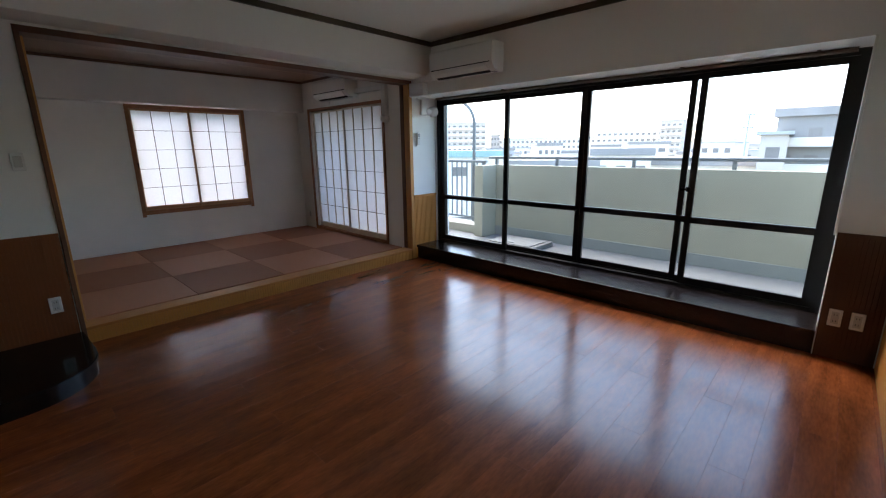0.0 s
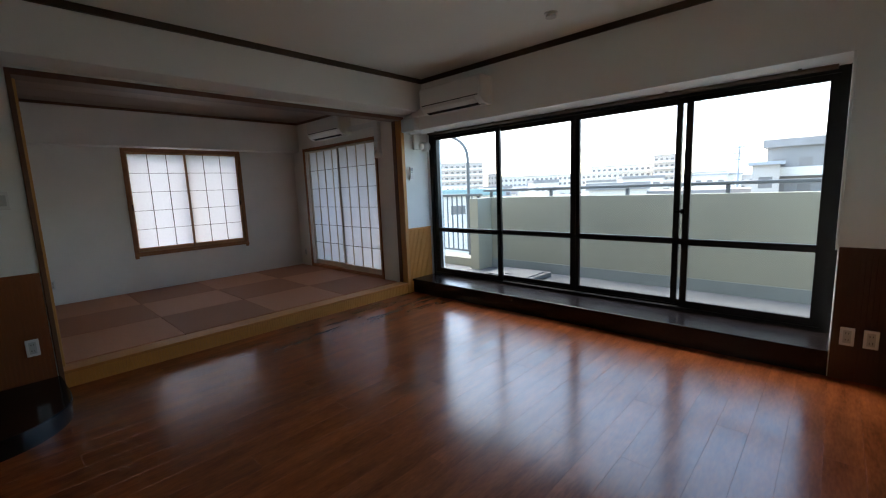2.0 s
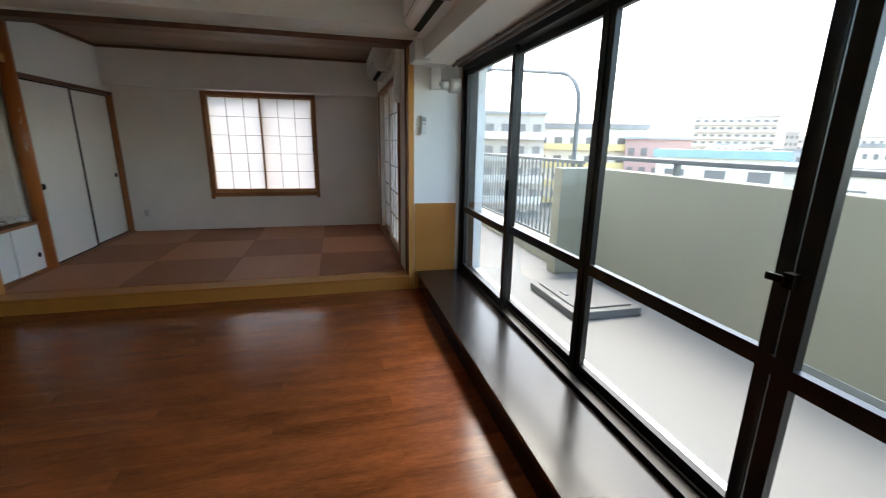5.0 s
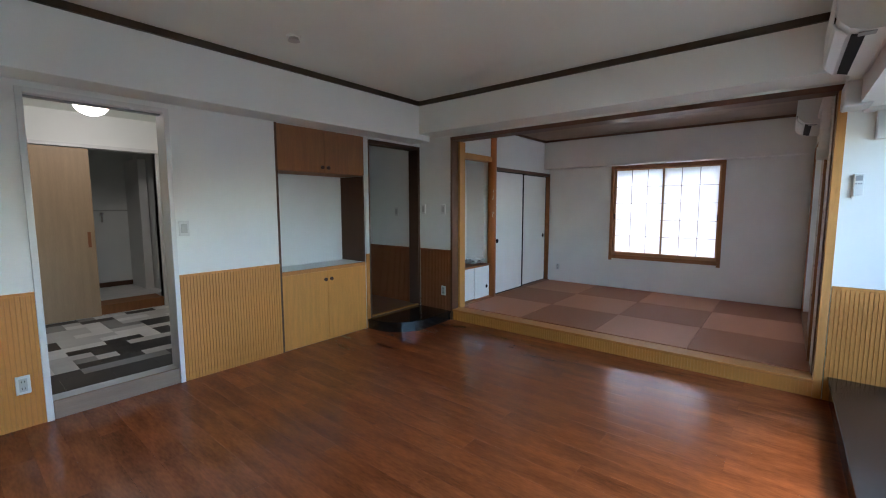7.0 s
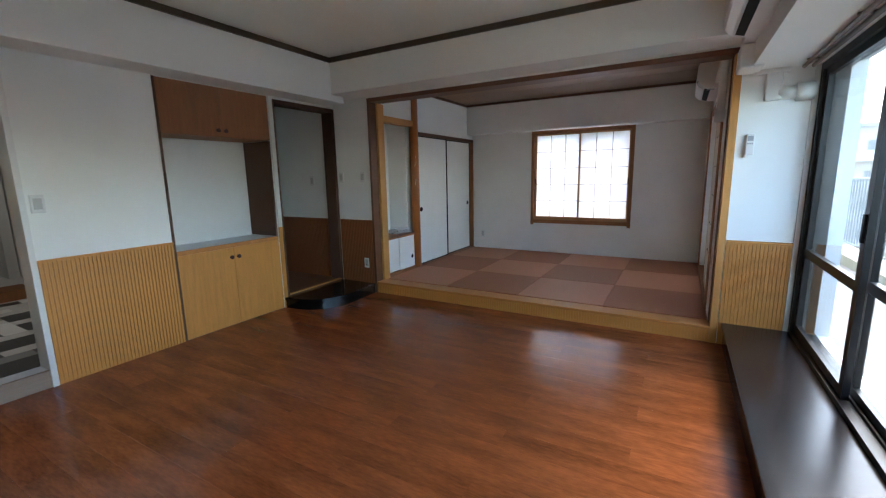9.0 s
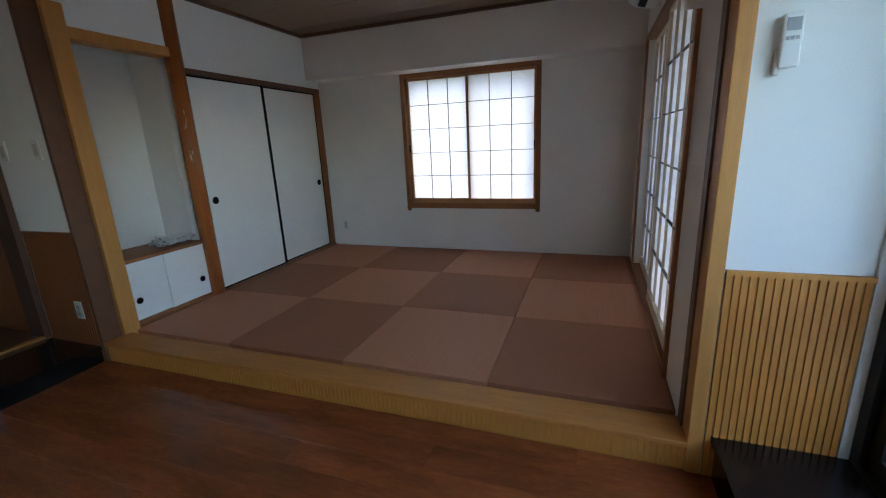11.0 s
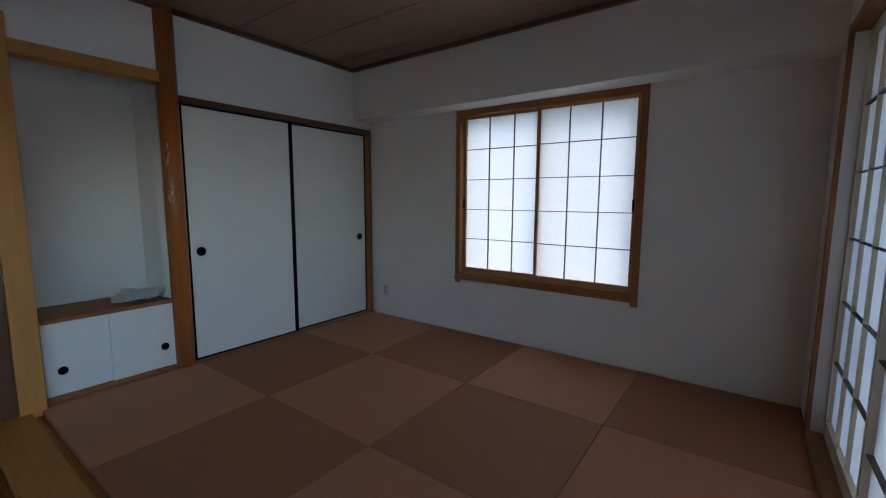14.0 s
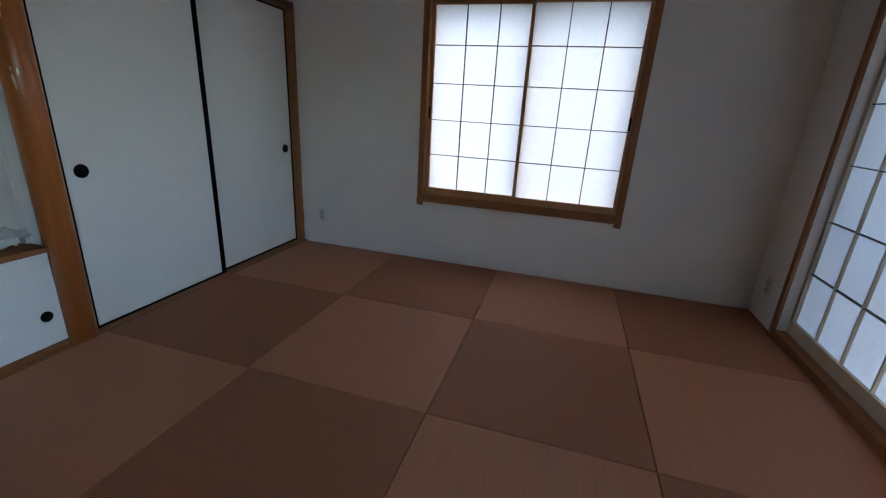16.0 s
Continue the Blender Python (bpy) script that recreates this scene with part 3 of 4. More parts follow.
# ---- south wall: built-in cabinet ----
X0, X1 = -2.915, -1.86
cab = thing("built_in_cabinet", (-2.42, SY, 0), "built-in honey wood cabinet with open white niche and counter", "cabinet")
part("side_panel", boxes((X0, X0 + 0.02, SY - 0.40, SY - 0.002, 0.79, 1.76)), DKBRN, cab, "dark brown niche side")
part("side_panel", boxes((X1 - 0.02, X1, SY - 0.40, SY + 0.006, 0.0, 2.20)), DKBRN, cab, "dark brown cabinet edge")
part("body", boxes((X0, X1 - 0.02, SY - 0.40, SY - 0.016, 0.0, 0.75)), OAK, cab)
part("body", boxes((X0, X1 - 0.02, SY - 0.40, SY - 0.016, 1.765, 2.20)), BRNCAB, cab)
part("back_panel", boxes((X0, X1 - 0.02, SY - 0.42, SY - 0.40, 0.75, 1.765)), PLAST, cab, "white niche back")
part("counter", boxes((X0 + 0.02, X1 - 0.02, SY - 0.40, SY - 0.02, 0.75, 0.785)), COUNTER, cab, "pale grey counter")
part("counter_edge", boxes((X0, X1 - 0.02, SY - 0.02, SY + 0.008, 0.75, 0.788), bev=0.002), OAKX, cab)
xm = (X0 + X1 - 0.02) / 2
for a, b, kx in ((X0, xm - 0.0015, xm - 0.036), (xm + 0.0015, X1 - 0.021, xm + 0.036)):
    d = part("door", boxes((a, b, SY - 0.016, SY + 0.004, 0.004, 0.748), bev=0.0015), OAK, cab)
    part("knob", cyls(((kx, SY + 0.004, 0.66), (kx, SY + 0.02, 0.66), 0.007), ((kx, SY + 0.018, 0.66), (kx, SY + 0.03, 0.66), 0.019)), KNOBM, d, "round dark red knob")
    d = part("door", boxes((a, b, SY - 0.016, SY + 0.004, 1.767, 2.197), bev=0.0015), BRNCAB, cab, "brown veneered upper door")
    part("knob", cyls(((kx, SY + 0.004, 1.82), (kx, SY + 0.02, 1.82), 0.007), ((kx, SY + 0.018, 1.82), (kx, SY + 0.03, 1.82), 0.019)), KNOBM, d, "round dark red knob")

# ---- black quarter-round step ----
pts = [(-2.92, SY + 0.018), (WX + 0.018, SY + 0.018), (WX + 0.018, OS - 0.02), (-3.42, OS + 0.0)]
pts += [(-3.35 + 0.42 * math.sin(a), -0.20 + 0.42 * math.cos(a)) for a in np.linspace(0.15, 1.5, 12)]


def slab(pts, z0, z1, bev):
    """A solid of one outline between two heights, its upper edge rounded."""
    bm = bmesh.new()
    f = bm.faces.new([bm.verts.new((x, y, z0)) for x, y in pts])
    r = bmesh.ops.extrude_face_region(bm, geom=[f])
    for v in r["geom"]:
        if isinstance(v, bmesh.types.BMVert):
            v.co.z = z1
    bmesh.ops.recalc_face_normals(bm, faces=bm.faces)
    bmesh.ops.bevel(bm, geom=[e for e in bm.edges if all(v.co.z > z1 - 0.001 for v in e.verts)], offset=bev, segments=2, affect="EDGES")
    return bm


cx, cy = WX + 0.018, SY + 0.018
dstep = thing("door_step", (-3.4, -0.05, 0), "glossy black lacquered rounded step before the hall doorway", "step")
part("riser", slab([(cx + (x - cx) * 0.988, cy + (y - cy) * 0.982) for x, y in pts], 0.0, 0.088, 0.001), BLACKL, dstep)
part("tread", slab(pts, 0.0885, 0.115, 0.006), BLACKL, dstep)

# ---- hall behind the narrow doorway ----
struct("hall_floor", boxes((-3.85, -2.97, -2.6, SY - 0.0, -0.2, 0.125), (-3.85, -2.97, SY, SY + 0.017, -0.2, 0.10)), HALLM, "dark brown hall floor boards", "floor")
struct("hall_wall", boxes((-4.0, -3.84, -2.6, SY - 0.15, -0.2, 2.4), (-2.97, -2.93, -2.6, SY - 0.15, -0.2, 2.4), (-4.0, -2.93, -2.75, -2.6, -0.2, 2.4)), WALL, "white papered hall walls", "wall")
struct("hall_ceiling", boxes((-4.0, -2.93, -2.6, SY - 0.15, 2.4, 2.5)), CEIL, "hall ceiling", "ceiling")
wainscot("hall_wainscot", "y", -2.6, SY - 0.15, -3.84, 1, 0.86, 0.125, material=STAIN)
struct("hall_door_frame", boxes((-3.8395, -3.80, SY - 0.15, SY + 0.012, 0.125, 2.18), (-3.0, -2.97, SY - 0.15, SY + 0.004, 0.125, 2.18), (-3.80, -3.0, SY - 0.15, SY + 0.01, 2.14, 2.18)), DKBRN, "dark brown wooden door frame", "door frame")
struct("hall_threshold", boxes((-3.80, -3.0, SY - 0.03, SY + 0.016, 0.1255, 0.134)), POSTM, "thin honey-coloured door threshold", "threshold")
struct("hall_door_trim", boxes((-2.97, -2.925, SY + 0.0005, SY + 0.014, 0.88, 2.20), (-3.80, -2.925, SY + 0.0005, SY + 0.013, 2.1805, 2.20)), PLAST, "white door trim", "trim")

# ---- kitchen side room behind the wide doorway ----
DY = -2.95
struct("kitchen_floor_base", boxes((-1.95, 0.9, DY - 1.6, SY - 0.15, -0.2, 0.115), (-1.0, -0.2, SY - 0.15, SY - 0.02, -0.2, 0.115)), LINO[1], "pale patchwork vinyl floor", "floor")
struct("doorway_step", boxes((-0.97, -0.21, SY - 0.02, SY + 0.006, 0.0, 0.122), bev=0.002), GREYOAK, "greyish brown wooden step front in the doorway", "step")
struct("doorway_frame", boxes((-1.0, -0.965, SY - 0.16, SY + 0.018, 0.0, 2.165), (-0.205, -0.17, SY - 0.16, SY + 0.018, 0.0, 2.165), (-0.965, -0.205, SY - 0.16, SY + 0.016, 2.13, 2.165), bev=0.002), PLAST, "white painted doorway frame", "door frame")
struct("doorway_track", boxes((-0.97, -0.21, SY - 0.10, SY - 0.05, 2.12, 2.13)), GREYP, "grey sliding door track", "trim")
struct("kitchen_wall", boxes((-1.95, -1.80, DY, SY - 0.15, -0.2, 2.5), (0.75, 0.9, DY, SY - 0.15, -0.2, 2.5), (-1.80, -1.66, DY - 0.1, DY, 0.0, 2.5), (-1.66, -0.25, DY - 0.1, DY, 2.10, 2.5), (-0.25, 0.75, DY - 0.1, DY, 0.0, 2.5), (-1.95, 0.9, DY - 1.6, DY - 1.45, 0.0, 2.5), (-1.95, -1.80, DY - 1.45, DY - 0.1, 0, 2.5), (0.75, 0.9, DY - 1.45, DY - 0.1, 0, 2.5)), WALL, "white papered kitchen walls", "wall")
struct("kitchen_ceiling", boxes((-1.95, 0.9, DY - 1.6, SY - 0.15, 2.5, 2.6)), CEIL, "white kitchen ceiling", "ceiling")
struct("washroom_step", boxes((-1.66, -0.25, DY - 0.35, DY - 0.005, 0.115, 0.23)), BRNCAB, "brown wooden step to the washroom", "step")
struct("washroom_floor", boxes((-1.80, 0.75, DY - 1.45, DY - 0.35, 0.115, 0.232)), LINO[0], "pale washroom floor", "floor")
struct("washroom_baseboard", boxes((-1.80, 0.75, DY - 1.45, DY - 1.43, 0.232, 0.30)), DKBRN, "dark washroom baseboard", "baseboard")
struct("washroom_partition", boxes((-1.78, -1.68, DY - 1.45, DY - 0.8, 0.232, 2.1)), PLAST, "white washroom door edge", "door frame")
sd = thing("sliding_door", (-0.65, DY, 0.12), "pale maple sliding door half open before the washroom", "door")
part("panel", boxes((-0.99, -0.17, DY + 0.012, DY + 0.045, 0.118, 2.09), bev=0.002), MAPLE, sd)
part("handle", boxes((-0.95, -0.92, DY + 0.045, DY + 0.05, 0.95, 1.13)), STAIN, sd, "recessed brown handle")
struct("kitchen_door_trim", boxes((-1.69, -1.66, DY - 0.1, DY + 0.02, 0.116, 2.10), (-1.69, -0.2, DY + 0.0, DY + 0.06, 2.10, 2.14)), PLAST, "white door trim", "trim")
hook = thing("wall_tap", (-1.35, DY - 1.43, 1.3), "small chrome washing machine tap on the wall", "tap")
part("pipe", cyls(((-1.35, DY - 1.45, 1.30), (-1.35, DY - 1.36, 1.30), 0.014), ((-1.35, DY - 1.37, 1.30), (-1.35, DY - 1.37, 1.20), 0.012)), CHROME, hook)
part("knob", cyls(((-1.35, DY - 1.37, 1.31), (-1.35, DY - 1.37, 1.34), 0.022)), CHROME, hook)
struct("washroom_wall_rail", boxes((-1.68, 0.75, DY - 1.45, DY - 1.435, 1.36, 1.38)), IVORY, "thin ivory rail on the washroom wall", "trim")
kl = thing("ceiling_light", (-0.88, -2.04, 2.5), "round lit white opal ceiling lamp", "ceiling lamp")
part("base", cyls(((-0.88, -2.04, 2.475), (-0.88, -2.04, 2.50), 0.17), seg=28), PLAST, kl)
bm = bmesh.new()
bmesh.ops.create_uvsphere(bm, u_segments=28, v_segments=14, radius=0.155, matrix=Matrix.Translation((-0.88, -2.04, 2.475)) @ Matrix.Diagonal((1, 1, 0.95, 1)))
bmesh.ops.delete(bm, geom=[v for v in bm.verts if v.co.z > 2.48], context="VERTS")
smooth(part("shade", bm, LAMP, kl, "lit white opal shade"))

# ---- air conditioners ----


def aircon(name, x0, x1, wall, z0, z1, label):
    a = thing(name, ((x0 + x1) / 2, wall, z0), label, "air conditioner")
    d = 0.20
    pr = [(wall, z1), (wall - d + 0.02, z1), (wall - d + 0.005, z1 - 0.012), (wall - d, z1 - 0.03), (wall - d, z0 + 0.085), (wall - d + 0.012, z0 + 0.06), (wall - d + 0.05, z0 + 0.022), (wall - d + 0.11, z0 + 0.003), (wall - 0.02, z0), (wall, z0 + 0.01)]
    part("body", profile(pr, "x", x0, x1), PLAST, a)
    pf = [(wall - d - 0.006, z1 - 0.03), (wall - d - 0.001, z1 - 0.035), (wall - d - 0.001, z0 + 0.095), (wall - d - 0.006, z0 + 0.09)]
    part("front_panel", profile(pf, "x", x0 + 0.012, x1 - 0.012), PLAST, a)
    po = [(wall - d + 0.062, z0 + 0.018), (wall - d + 0.11, z0 + 0.004), (wall - d + 0.113, z0 + 0.016), (wall - d + 0.07, z0 + 0.03)]
    part("air_outlet", boxes((x0 + 0.03, x1 - 0.03, wall - d - 0.004, wall - d + 0.01, z0 + 0.083, z0 + 0.091)), BLACKP, a, "thin black gap")
    o = part("air_outlet", profile([(u - 0.004, v - 0.004) for u, v in po], "x", x0 + 0.05, x1 - 0.08), BLACKP, a, "black air outlet slot")
    pl = [(wall - d - 0.004, z0 + 0.08), (wall - d + 0.006, z0 + 0.055), (wall - d + 0.045, z0 + 0.018), (wall - d + 0.042, z0 + 0.012), (wall - d + 0.002, z0 + 0.048), (wall - d - 0.009, z0 + 0.076)]
    part("louver", profile(pl, "x", x0 + 0.04, x1 - 0.07), PLAST, a)
    part("vent_mark", boxes((x1 - 0.07, x1 - 0.02, wall - 0.12, wall - 0.06, z0 - 0.002, z0 + 0.004)), GREYP, a)
    return a


aircon("air_conditioner", -3.36, -2.49, NU, 2.195, 2.48, "white wall air conditioner above the balcony window")
aircon("air_conditioner", -5.74, -4.88, TN, 2.15, 2.41, "white wall air conditioner above the paper-screen doors")
duct = thing("pipe_cover", (-3.8, 3.8, 2.1), "white plastic air conditioner pipe cover with elbows", "pipe cover")
part("channel", boxes((-3.66, -3.361, NU - 0.075, NU - 0.002, 2.22, 2.30), bev=0.008), PLAST, duct)
part("channel", boxes((-3.848, -3.60, NU - 0.08, NU + 0.06, 2.06, 2.22), bev=0.012), PLAST, duct)
part("channel", boxes((-3.848, -3.81, NU + 0.10, NU + 0.20, 1.86, 2.075), bev=0.012), PLAST, duct)
part("channel", boxes((-3.848, -3.80, NU + 0.03, NU + 0.24, 2.045, 2.12), bev=0.012), PLAST, duct)
smooth(part("elbow", cyls(((-3.85, NU + 0.18, 1.91), (-3.85, NU + 0.30, 1.91), 0.045), ((-3.85, NU + 0.28, 1.91), (-3.85, NU + 0.38, 1.91), 0.062), seg=20), PLAST, duct))
duct = thing("pipe_cover", (-4.8, TN, 2.2), "white plastic pipe cover running from the air conditioner", "pipe cover")
part("channel", boxes((-4.879, -4.24, TN - 0.06, TN - 0.001, 2.19, 2.26), bev=0.008), PLAST, duct)
part("channel", boxes((-4.30, -4.22, TN - 0.062, TN - 0.001, 1.85, 2.27), bev=0.01), PLAST, duct)
smooth(part("end_cap", cyls(((-4.26, TN - 0.07, 1.83), (-4.26, TN, 1.83), 0.05), seg=20), PLAST, duct))
part("cord", cyls(((-5.6, TN - 0.01, 2.15), (-5.6, TN - 0.01, 2.10), 0.004), seg=6), PLAST, duct)

# ---- switches, outlets, remote, detectors ----


def plate(name, pos, n, label, category, kind="switch", size=(0.07, 0.12)):
    """A wall plate at pos; n is the way it faces: 'x' or 'y' with sign."""
    t = thing(name, pos, label, category)
    w, h = size[0] / 2, size[1] / 2
    s = 1 if n[0] == "+" else -1
    def b(u0, u1, d0, d1, z0, z1):
        d0, d1 = sorted((s * d0, s * d1))
        if n[1] == "x":
            return (pos[0] + d0, pos[0] + d1, pos[1] + u0, pos[1] + u1, pos[2] + z0, pos[2] + z1)
        return (pos[0] + u0, pos[0] + u1, pos[1] + d0, pos[1] + d1, pos[2] + z0, pos[2] + z1)
    part("cover", boxes(b(-w, w, 0.0005, 0.008, -h, h), bev=0.003), PLAST, t)
    if kind == "switch":
        part("rocker", boxes(b(-w * 0.6, w * 0.6, 0.008, 0.011, -h * 0.6, h * 0.6), bev=0.0015), IVORY, t)
    elif kind == "outlet":
        part("socket", boxes(b(-w * 0.55, w * 0.55, 0.008, 0.0095, -h * 0.7, h * 0.7)), IVORY, t)
        for dz in (-0.022, 0.022):
            for du in (-0.007, 0.007):
                part("slot", boxes(b(du - 0.0015, du + 0.0015, 0.009, 0.0102, dz - 0.006, dz + 0.006)), BLACKP, t)
    return t


plate("light_switch", (-1.06, SY, 1.25), "+y", "white wall switch beside the kitchen doorway", "switch", size=(0.075, 0.12))
plate("light_switch", (WX, -0.26, 1.385), "+x", "white wall switch beside the hall doorway", "switch")
plate("light_switch", (WX, 0.07, 1.385), "+x", "white wall switch beside the wooden post", "switch")
plate("wall_outlet", (WX + 0.017, 0.085, 0.36), "+x", "white wall outlet on the wooden wainscot", "outlet", "outlet")
plate("wall_outlet", (-0.075, SY + 0.017, 0.29), "+y", "white wall outlet on the wooden wainscot", "outlet", "outlet")
plate("wall_outlet", (TW, 0.37, 0.38), "+x", "white wall outlet low on the tatami room wall", "outlet", "outlet")
plate("wall_outlet", (-6.45, TN, 0.36), "-y", "white wall outlet beside the paper screens", "outlet", "outlet")
plate("wall_outlet", (0.31, NU - 0.017, 0.30), "-y", "white wall outlet beside the balcony window", "outlet", "outlet")
plate("wall_outlet", (0.42, NU - 0.017, 0.30), "-y", "white wall outlet beside the balcony window", "outlet", "outlet")
plate("light_switch", (-1.80, -2.55, 1.30), "+x", "white wall switch in the kitchen", "switch")
plate("light_switch", (-3.84, -0.75, 1.35), "+x", "white wall switch in the hall", "switch")
rc = thing("remote_control", (WX, 3.80, 1.5), "white remote control in a wall holder", "remote control")
part("holder", boxes((WX + 0.0005, WX + 0.02, 3.725, 3.74, 1.47, 1.54), bev=0.004), PLAST, rc)
part("remote", boxes((WX + 0.012, WX + 0.032, 3.732, 3.783, 1.49, 1.64), bev=0.005), PLAST, rc)
part("display", boxes((WX + 0.032, WX + 0.0335, 3.74, 3.775, 1.59, 1.625)), GREYP, rc, "grey display")
for k in range(3):
    part("button", boxes((WX + 0.032, WX + 0.034, 3.74 + k * 0.0125, 3.749 + k * 0.0125, 1.565, 1.575)), GREYP, rc)
for x, y, label in ((-1.55, 0.56, "round white ceiling light socket"), (-1.47, 1.82, "round white ceiling light socket"), (-1.49, 3.13, "round white smoke detector on the ceiling")):
    det = thing("smoke_detector" if "smoke" in label else "ceiling_socket", (x, y, CZ), label, "detector" if "smoke" in label else "ceiling socket")
    part("base", cyls(((x, y, CZ - 0.012), (x, y, CZ), 0.05), seg=24), PLAST, det)
    bm = bmesh.new()
    cyl(bm, (x, y, CZ - 0.012), (x, y, CZ - 0.035), 0.032, 20, 0.042)
    part("head", bm, IVORY, det)

# ---- balcony ----
PY = 5.62
struct("balcony_floor", boxes((-9.0, 4.0, 4.35, PY, -0.2, 0.02)), BFLOOR, "pale grey coated balcony floor", "balcony floor")
struct("balcony_kerb", boxes((-9.0, 4.0, 4.35, 4.42, 0.02, 0.08)), BFLOOR, "pale grey kerb under the window", "kerb")
struct("balcony_parapet", boxes((-4.15, 4.0, PY, PY + 0.16, -3, 1.172), (-4.12, -3.95, PY - 0.36, PY, 0.02, 1.172), bev=0.006), CONC, "pale green-grey rendered balcony parapet", "parapet")
struct("balcony_parapet_base", boxes((-3.98, 4.0, PY - 0.012, PY, 0.02, 0.17)), GREYC, "darker grey painted foot of the parapet", "parapet")
struct("balcony_low_kerb", boxes((-9.0, -4.15, PY - 0.2, PY + 0.16, -3, 0.16), bev=0.004), CONC, "low concrete kerb under the railing", "kerb")
struct("outer_wall", boxes((-9.0, TW - 0.18, 4.2, 4.35, -3, 3), (EX + 0.15, 4.0, 4.2, 4.35, -3, 3)), CONC, "rendered outer wall", "wall")
hr = thing("handrail", (0, PY + 0.08, 1.172), "grey metal handrail on short posts over the parapet", "handrail")
part("rail", boxes((-4.15, 4.0, PY + 0.05, PY + 0.11, 1.265, 1.305), bev=0.008), STEEL, hr)
for k in range(8):
    x = -4.0 + k * 1.1
    part("post", boxes((x - 0.02, x + 0.02, PY + 0.06, PY + 0.10, 1.172, 1.265)), STEEL, hr)
rl = thing("balcony_railing", (-6, PY, 0.16), "grey metal railing with upright bars", "railing")
part("rail", boxes((-8.9, -4.15, PY - 0.03, PY + 0.03, 1.20, 1.24), bev=0.005), STEEL, rl)
part("rail", boxes((-8.9, -4.15, PY - 0.015, PY + 0.015, 0.24, 0.27)), STEEL, rl)
for k in range(40):
    x = -4.24 - k * 0.115
    part("bar", boxes((x - 0.009, x + 0.009, PY - 0.009, PY + 0.009, 0.27, 1.20)), STEEL, rl)
for x in (-4.2, -6.0, -7.8):
    part("post", boxes((x - 0.02, x + 0.02, PY - 0.02, PY + 0.02, 0.16, 1.20)), STEEL, rl)
ht = thing("escape_hatch", (-3.1, 5.05, 0.02), "pale metal escape hatch cover on the balcony floor", "hatch")
part("frame", boxes((-3.55, -2.75, 4.78, 5.42, 0.02, 0.09), bev=0.008), BFLOOR, ht)
part("lid", boxes((-3.49, -2.81, 4.84, 5.36, 0.09, 0.105), bev=0.005), BFLOOR, ht)
part("handle", boxes((-3.2, -3.1, 4.9, 4.93, 0.105, 0.115)), STEEL, ht)

# ---- town ----
GZ = -8.0
struct("ground", boxes((-900, 900, -200, 1500, GZ - 1, GZ)), ASPH, "grey town ground with streets", "ground")


def building(name, bearing, dist, w, d, top, material, floors, bays, label, roof=None, band=None, turn=0.0):
    """A town building seen from the room: bearing in degrees to the left of north."""
    b = radians(bearing)
    m = Matrix.Translation((-dist * math.sin(b), dist * math.cos(b), 0)) @ pose(0, 0, 0, 0, 0, bearing + turn)
    h = thing(name, (-dist * math.sin(b), dist * math.cos(b), GZ), label, "building")
    def place(bm):
        bmesh.ops.transform(bm, matrix=m, verts=bm.verts)
        return bm
    part("wall", place(boxes((-w / 2, w / 2, 0, d, GZ, top))), material, h)
    rb = roof or BGREY
    part("roof", place(boxes((-w / 2 - 0.4, w / 2 + 0.4, -0.4, d + 0.4, top, top + (0.9 if roof else 0.35)))), rb, h)
    fh = 2.9
    first = None
    for fl in range(floors):
        z = top - 0.5 - fh * (fl + 1)
        if band:
            part("balcony", place(boxes((-w / 2 + 0.2, w / 2 - 0.2, -1.1, -0.02, z + 0.1, z + 1.1))), band, h)
        for k in range(bays):
            bw = w / bays
            x0 = -w / 2 + bw * (k + 0.25)
            if first is None:
                first = part("window", place(boxes((x0, x0 + bw * 0.5, -0.03, 0.1, z + 0.9, z + 2.1))), WINDK, h)
                origin = (x0, z)
            else:
                o = new("window", first.data)
                o.parent, o.matrix_parent_inverse = h, first.matrix_parent_inverse
                o.matrix_basis = Matrix.Translation(m.to_3x3() @ Vector((x0 - origin[0], 0, z - origin[1])))
    return h


building("apartment_building", -1.8, 62, 16, 12, 4.5, BDARK, 4, 7, "grey three-storey apartment house with pale balconies", ROOFB, BPALE, 1)
building("apartment_building", 5.6, 58, 2.4, 6, 2.5, BTAN, 3, 1, "narrow tan stair block beside the grey apartment house")
building("apartment_building", 41.4, 220, 30, 20, 13.8, BTAN, 6, 10, "tan apartment block with rows of balconies", None, BPALE, 10)
building("apartment_building", 36.4, 240, 5, 10, 8.0, BTAN, 4, 3, "narrow tan apartment block")
building("office_building", 29.6, 250, 56, 14, 6.3, BPALE, 3, 22, "long low white building with rows of windows")
building("apartment_building", 15.5, 220, 9, 12, 12.4, BTAN, 6, 4, "pale brown apartment block", None, BPALE, -15)
building("office_building", 20.0, 230, 30, 12, 9.0, BPALE, 4, 12, "low white office building beside houses", None, BPALE)
building("office_building", 11.0, 180, 13, 10, 3.3, BPALE, 2, 5, "low white building with flat roof")
building("house", 20.5, 60, 7, 9, 0.3, BPALE, 1, 3, "low white house with slate roof", ROOFB)
building("house", 12, 62, 13, 9, -1.0, BPALE, 1, 3, "low white house with slate roof", ROOFB)
building("house", 30, 60, 14, 9, -1.2, BPALE, 1, 3, "low white house with grey roof", ROOFB)
building("house", 41, 58, 12, 9, 0.2, BPALE, 1, 3, "low house with pale green roof", ROOFG)
building("apartment_building", 56, 75, 20, 10, 3.9, BPALE, 4, 8, "apartment block with yellow balconies", ROOFB, BYEL, 15)
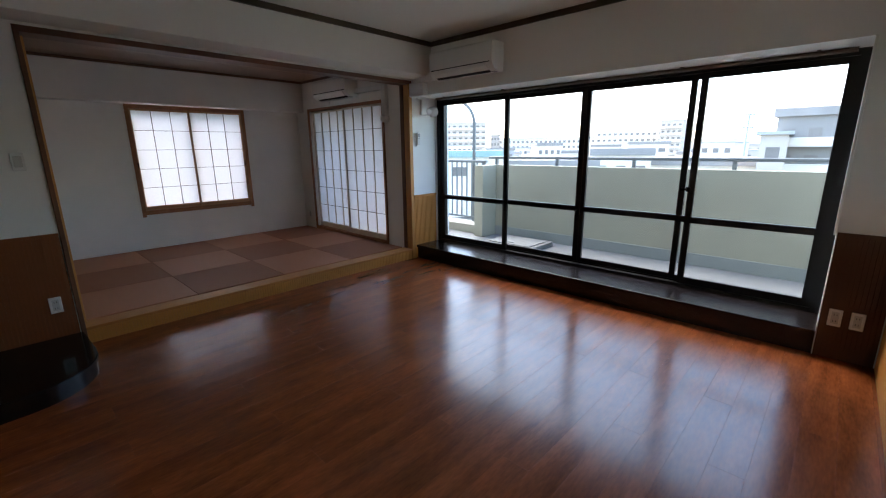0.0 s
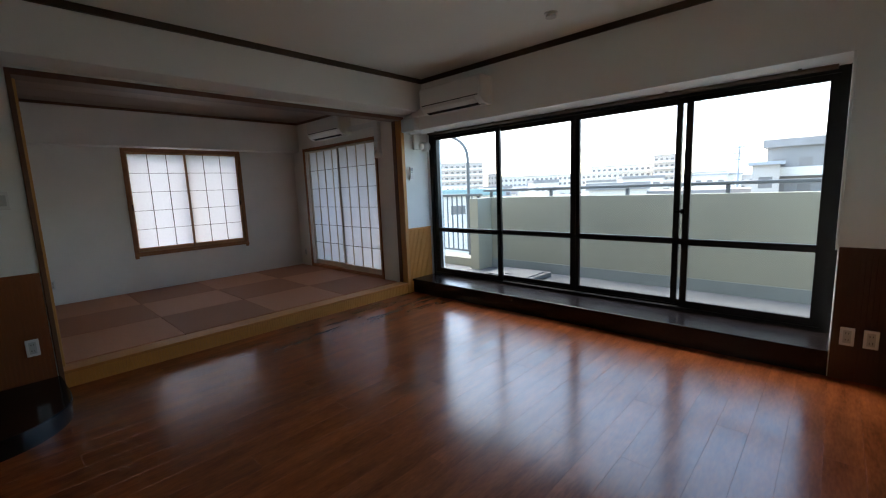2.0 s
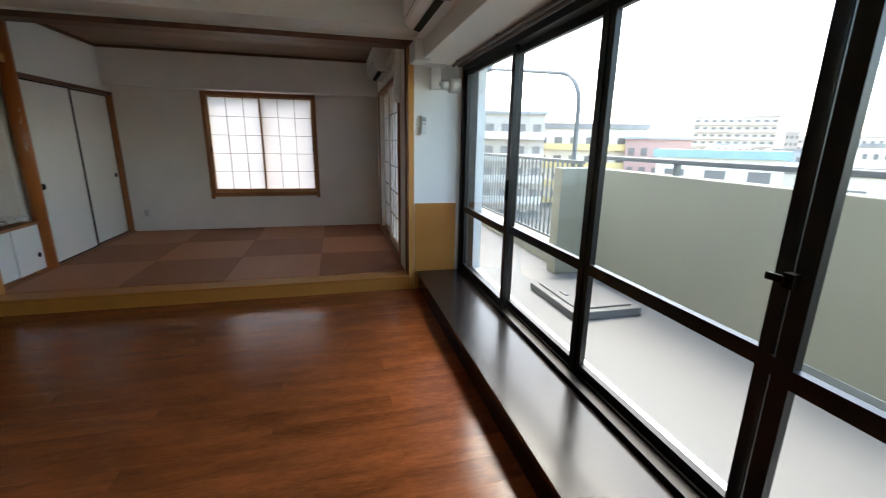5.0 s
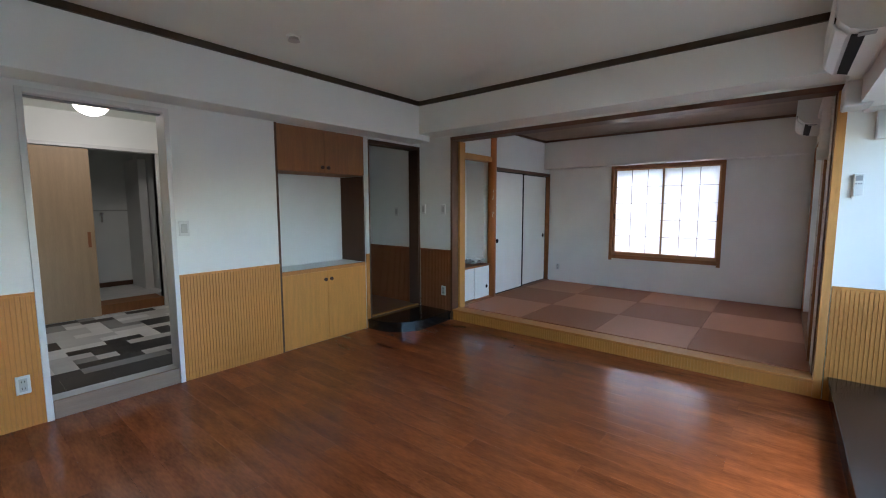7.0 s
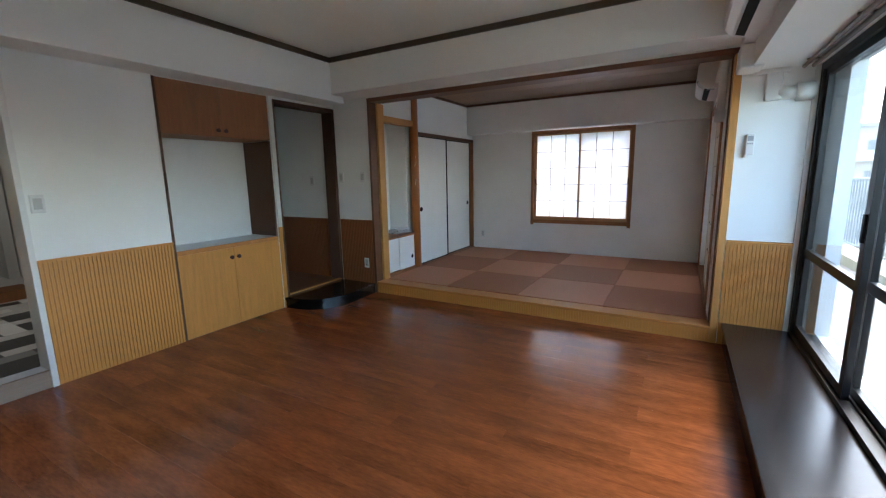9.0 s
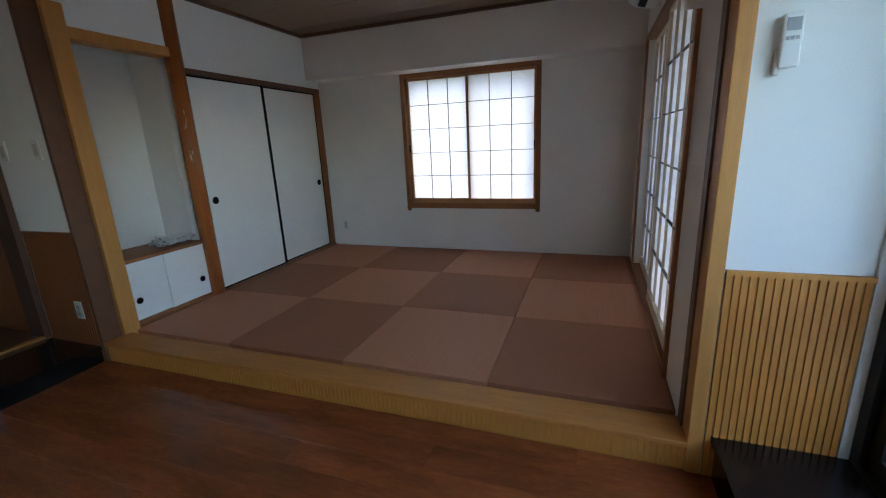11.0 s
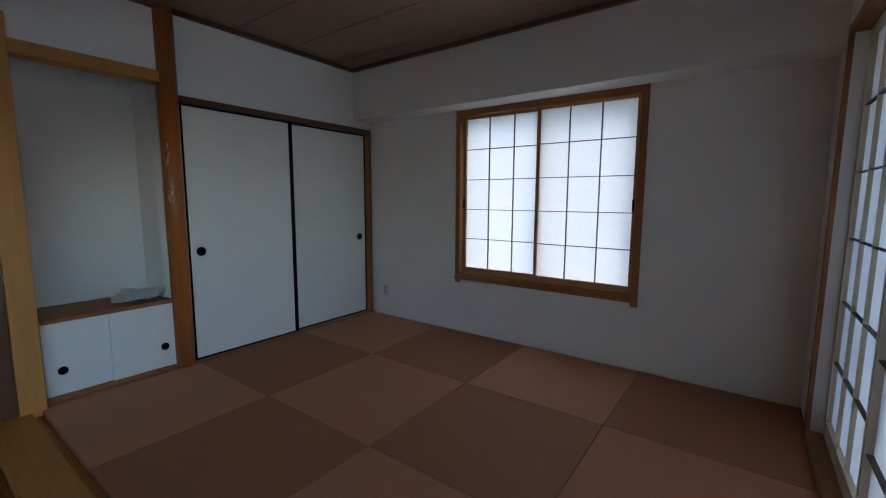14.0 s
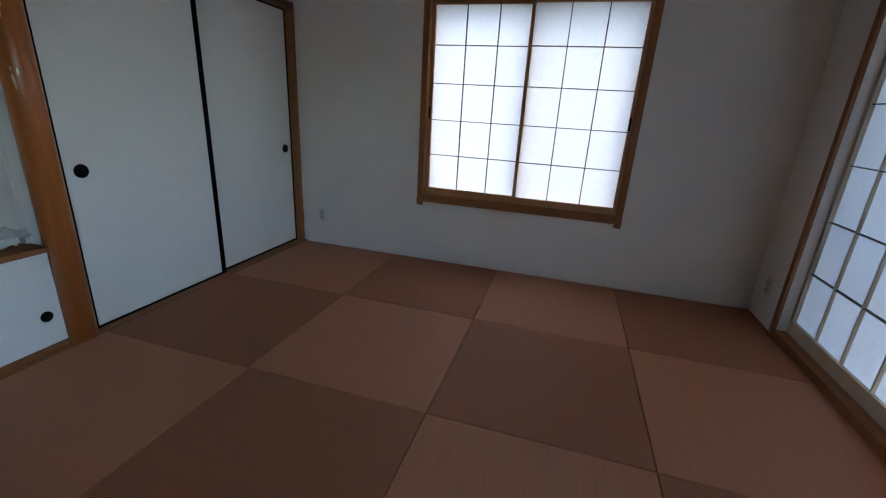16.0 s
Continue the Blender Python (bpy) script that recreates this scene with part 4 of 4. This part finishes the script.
building("apartment_building", 67, 60, 15, 12, 5.3, BTAN, 5, 7, "tan apartment block with pale balconies", None, BPALE, 10)
building("office_building", 47.5, 75, 9, 10, 2.4, BRED, 3, 5, "low red-brown office building")
rnd = random.Random(21)
for k in range(26):
    bear = rnd.uniform(-4, 62)
    dist = rnd.uniform(110, 210)
    mm = rnd.choice((BPALE, BPALE, BTAN, BGREY))
    building("town_house", bear, dist, rnd.uniform(7, 16), 9, 1.0 + rnd.uniform(-2.5, 1.2) * dist / 150, mm, 2, rnd.randint(3, 5), "small pale town house far off", ROOFB if rnd.random() < 0.4 else None, None, rnd.uniform(-25, 25))
LX, LY = -4.50, 5.71
lamp = thing("street_lamp", (LX, LY, GZ), "grey curved street lamp pole", "street lamp")
bm = bmesh.new()
prev = Vector((LX, LY, GZ))
for a in [None] + list(np.linspace(0.15, 1.4, 7)):
    q = Vector((LX, LY, 1.85)) if a is None else Vector((LX - 0.55 * (1 - math.cos(a)), LY, 1.85 + 0.42 * math.sin(a)))
    cyl(bm, prev, q, 0.028, 10)
    prev = q
cyl(bm, prev, prev + Vector((-2.7, 0, 0.45)), 0.024, 10)
part("pole", bm, STEEL, lamp)
part("lantern", boxes((LX - 3.5, LX - 3.0, LY - 0.07, LY + 0.07, 2.66, 2.76), bev=0.02), GREYP, lamp)
mast = thing("radio_mast", (-17.2, 120, GZ), "thin grey lattice radio mast far off", "mast")
part("pole", cyls(((-17.2, 120, GZ), (-17.2, 120, 8.4), 0.22), seg=8), BGREY, mast)
for z in (5.2, 6.6, 8.0):
    part("arm", boxes((-18.3, -16.1, 119.8, 120.2, z, z + 0.3)), BGREY, mast)

# ---- pieces: floor planks, patchwork vinyl ----
floor = struct("floor", boxes((WX, EX, SY, 3.74, -0.0115, -0.0035)), FLOORM, "glossy cherry-brown laminate plank floor", "floor")
rnd = random.Random(7)
PW, PL = 0.146, 1.82
plank = {}
n = int((EX - WX) / PW) + 1
for i in range(n):
    x0, x1 = WX + i * PW, min(WX + (i + 1) * PW, EX)
    y = SY - (i % 3) * 0.607 - 0.1
    while y < 3.72:
        a, b = max(y, SY), min(y + PL, 3.72)
        y += PL
        if b - a < 0.01 or x1 - x0 < 0.01:
            continue
        key = (round(x1 - x0, 3), round(b - a, 3))
        if key not in plank:
            bm = boxes((0.0002, x1 - x0 - 0.0002, 0.0002, b - a - 0.0002, -0.0035, 0.0), bev=0.0004)
            me = bpy.data.meshes.new("plank")
            bm.to_mesh(me)
            bm.free()
            me.materials.append(FLOORM)
            plank[key] = me
        o = new("plank", plank[key])
        o.location, o.parent = (x0, a, 0), floor
vinyl = struct("kitchen_floor", boxes((-1.80, 0.75, DY, SY - 0.02, 0.1155, 0.1165)), LINO[1], "patchwork vinyl floor in white, grey and black", "floor")
tiles, taken = {}, set()
for i in range(17):
    for j in range(16):
        if (i, j) in taken:
            continue
        w, h = rnd.choice(((1, 1), (2, 1), (2, 1), (1, 2), (2, 2)))
        if w == 2 and (i + 1 > 16 or (i + 1, j) in taken):
            w = 1
        if h == 2 and (j + 1 > 15 or (i, j + 1) in taken or (w == 2 and (i + 1, j + 1) in taken)):
            h = 1
        taken.update((i + a, j + b) for a in range(w) for b in range(h))
        g = rnd.random()
        k = 3 if g < 0.30 else 2 if g < 0.42 else 1 if g < 0.70 else 0
        if (w, h, k) not in tiles:
            bm = boxes((0.0005, w * 0.15 - 0.0005, 0.0005, h * 0.15 - 0.0005, 0.1168, 0.118))
            me = bpy.data.meshes.new("tile")
            bm.to_mesh(me)
            bm.free()
            me.materials.append(LINO[k])
            tiles[w, h, k] = me
        o = new("tile", tiles[w, h, k])
        o.location, o.parent = (-1.80 + i * 0.15, DY + 0.062 + j * 0.15, 0), vinyl
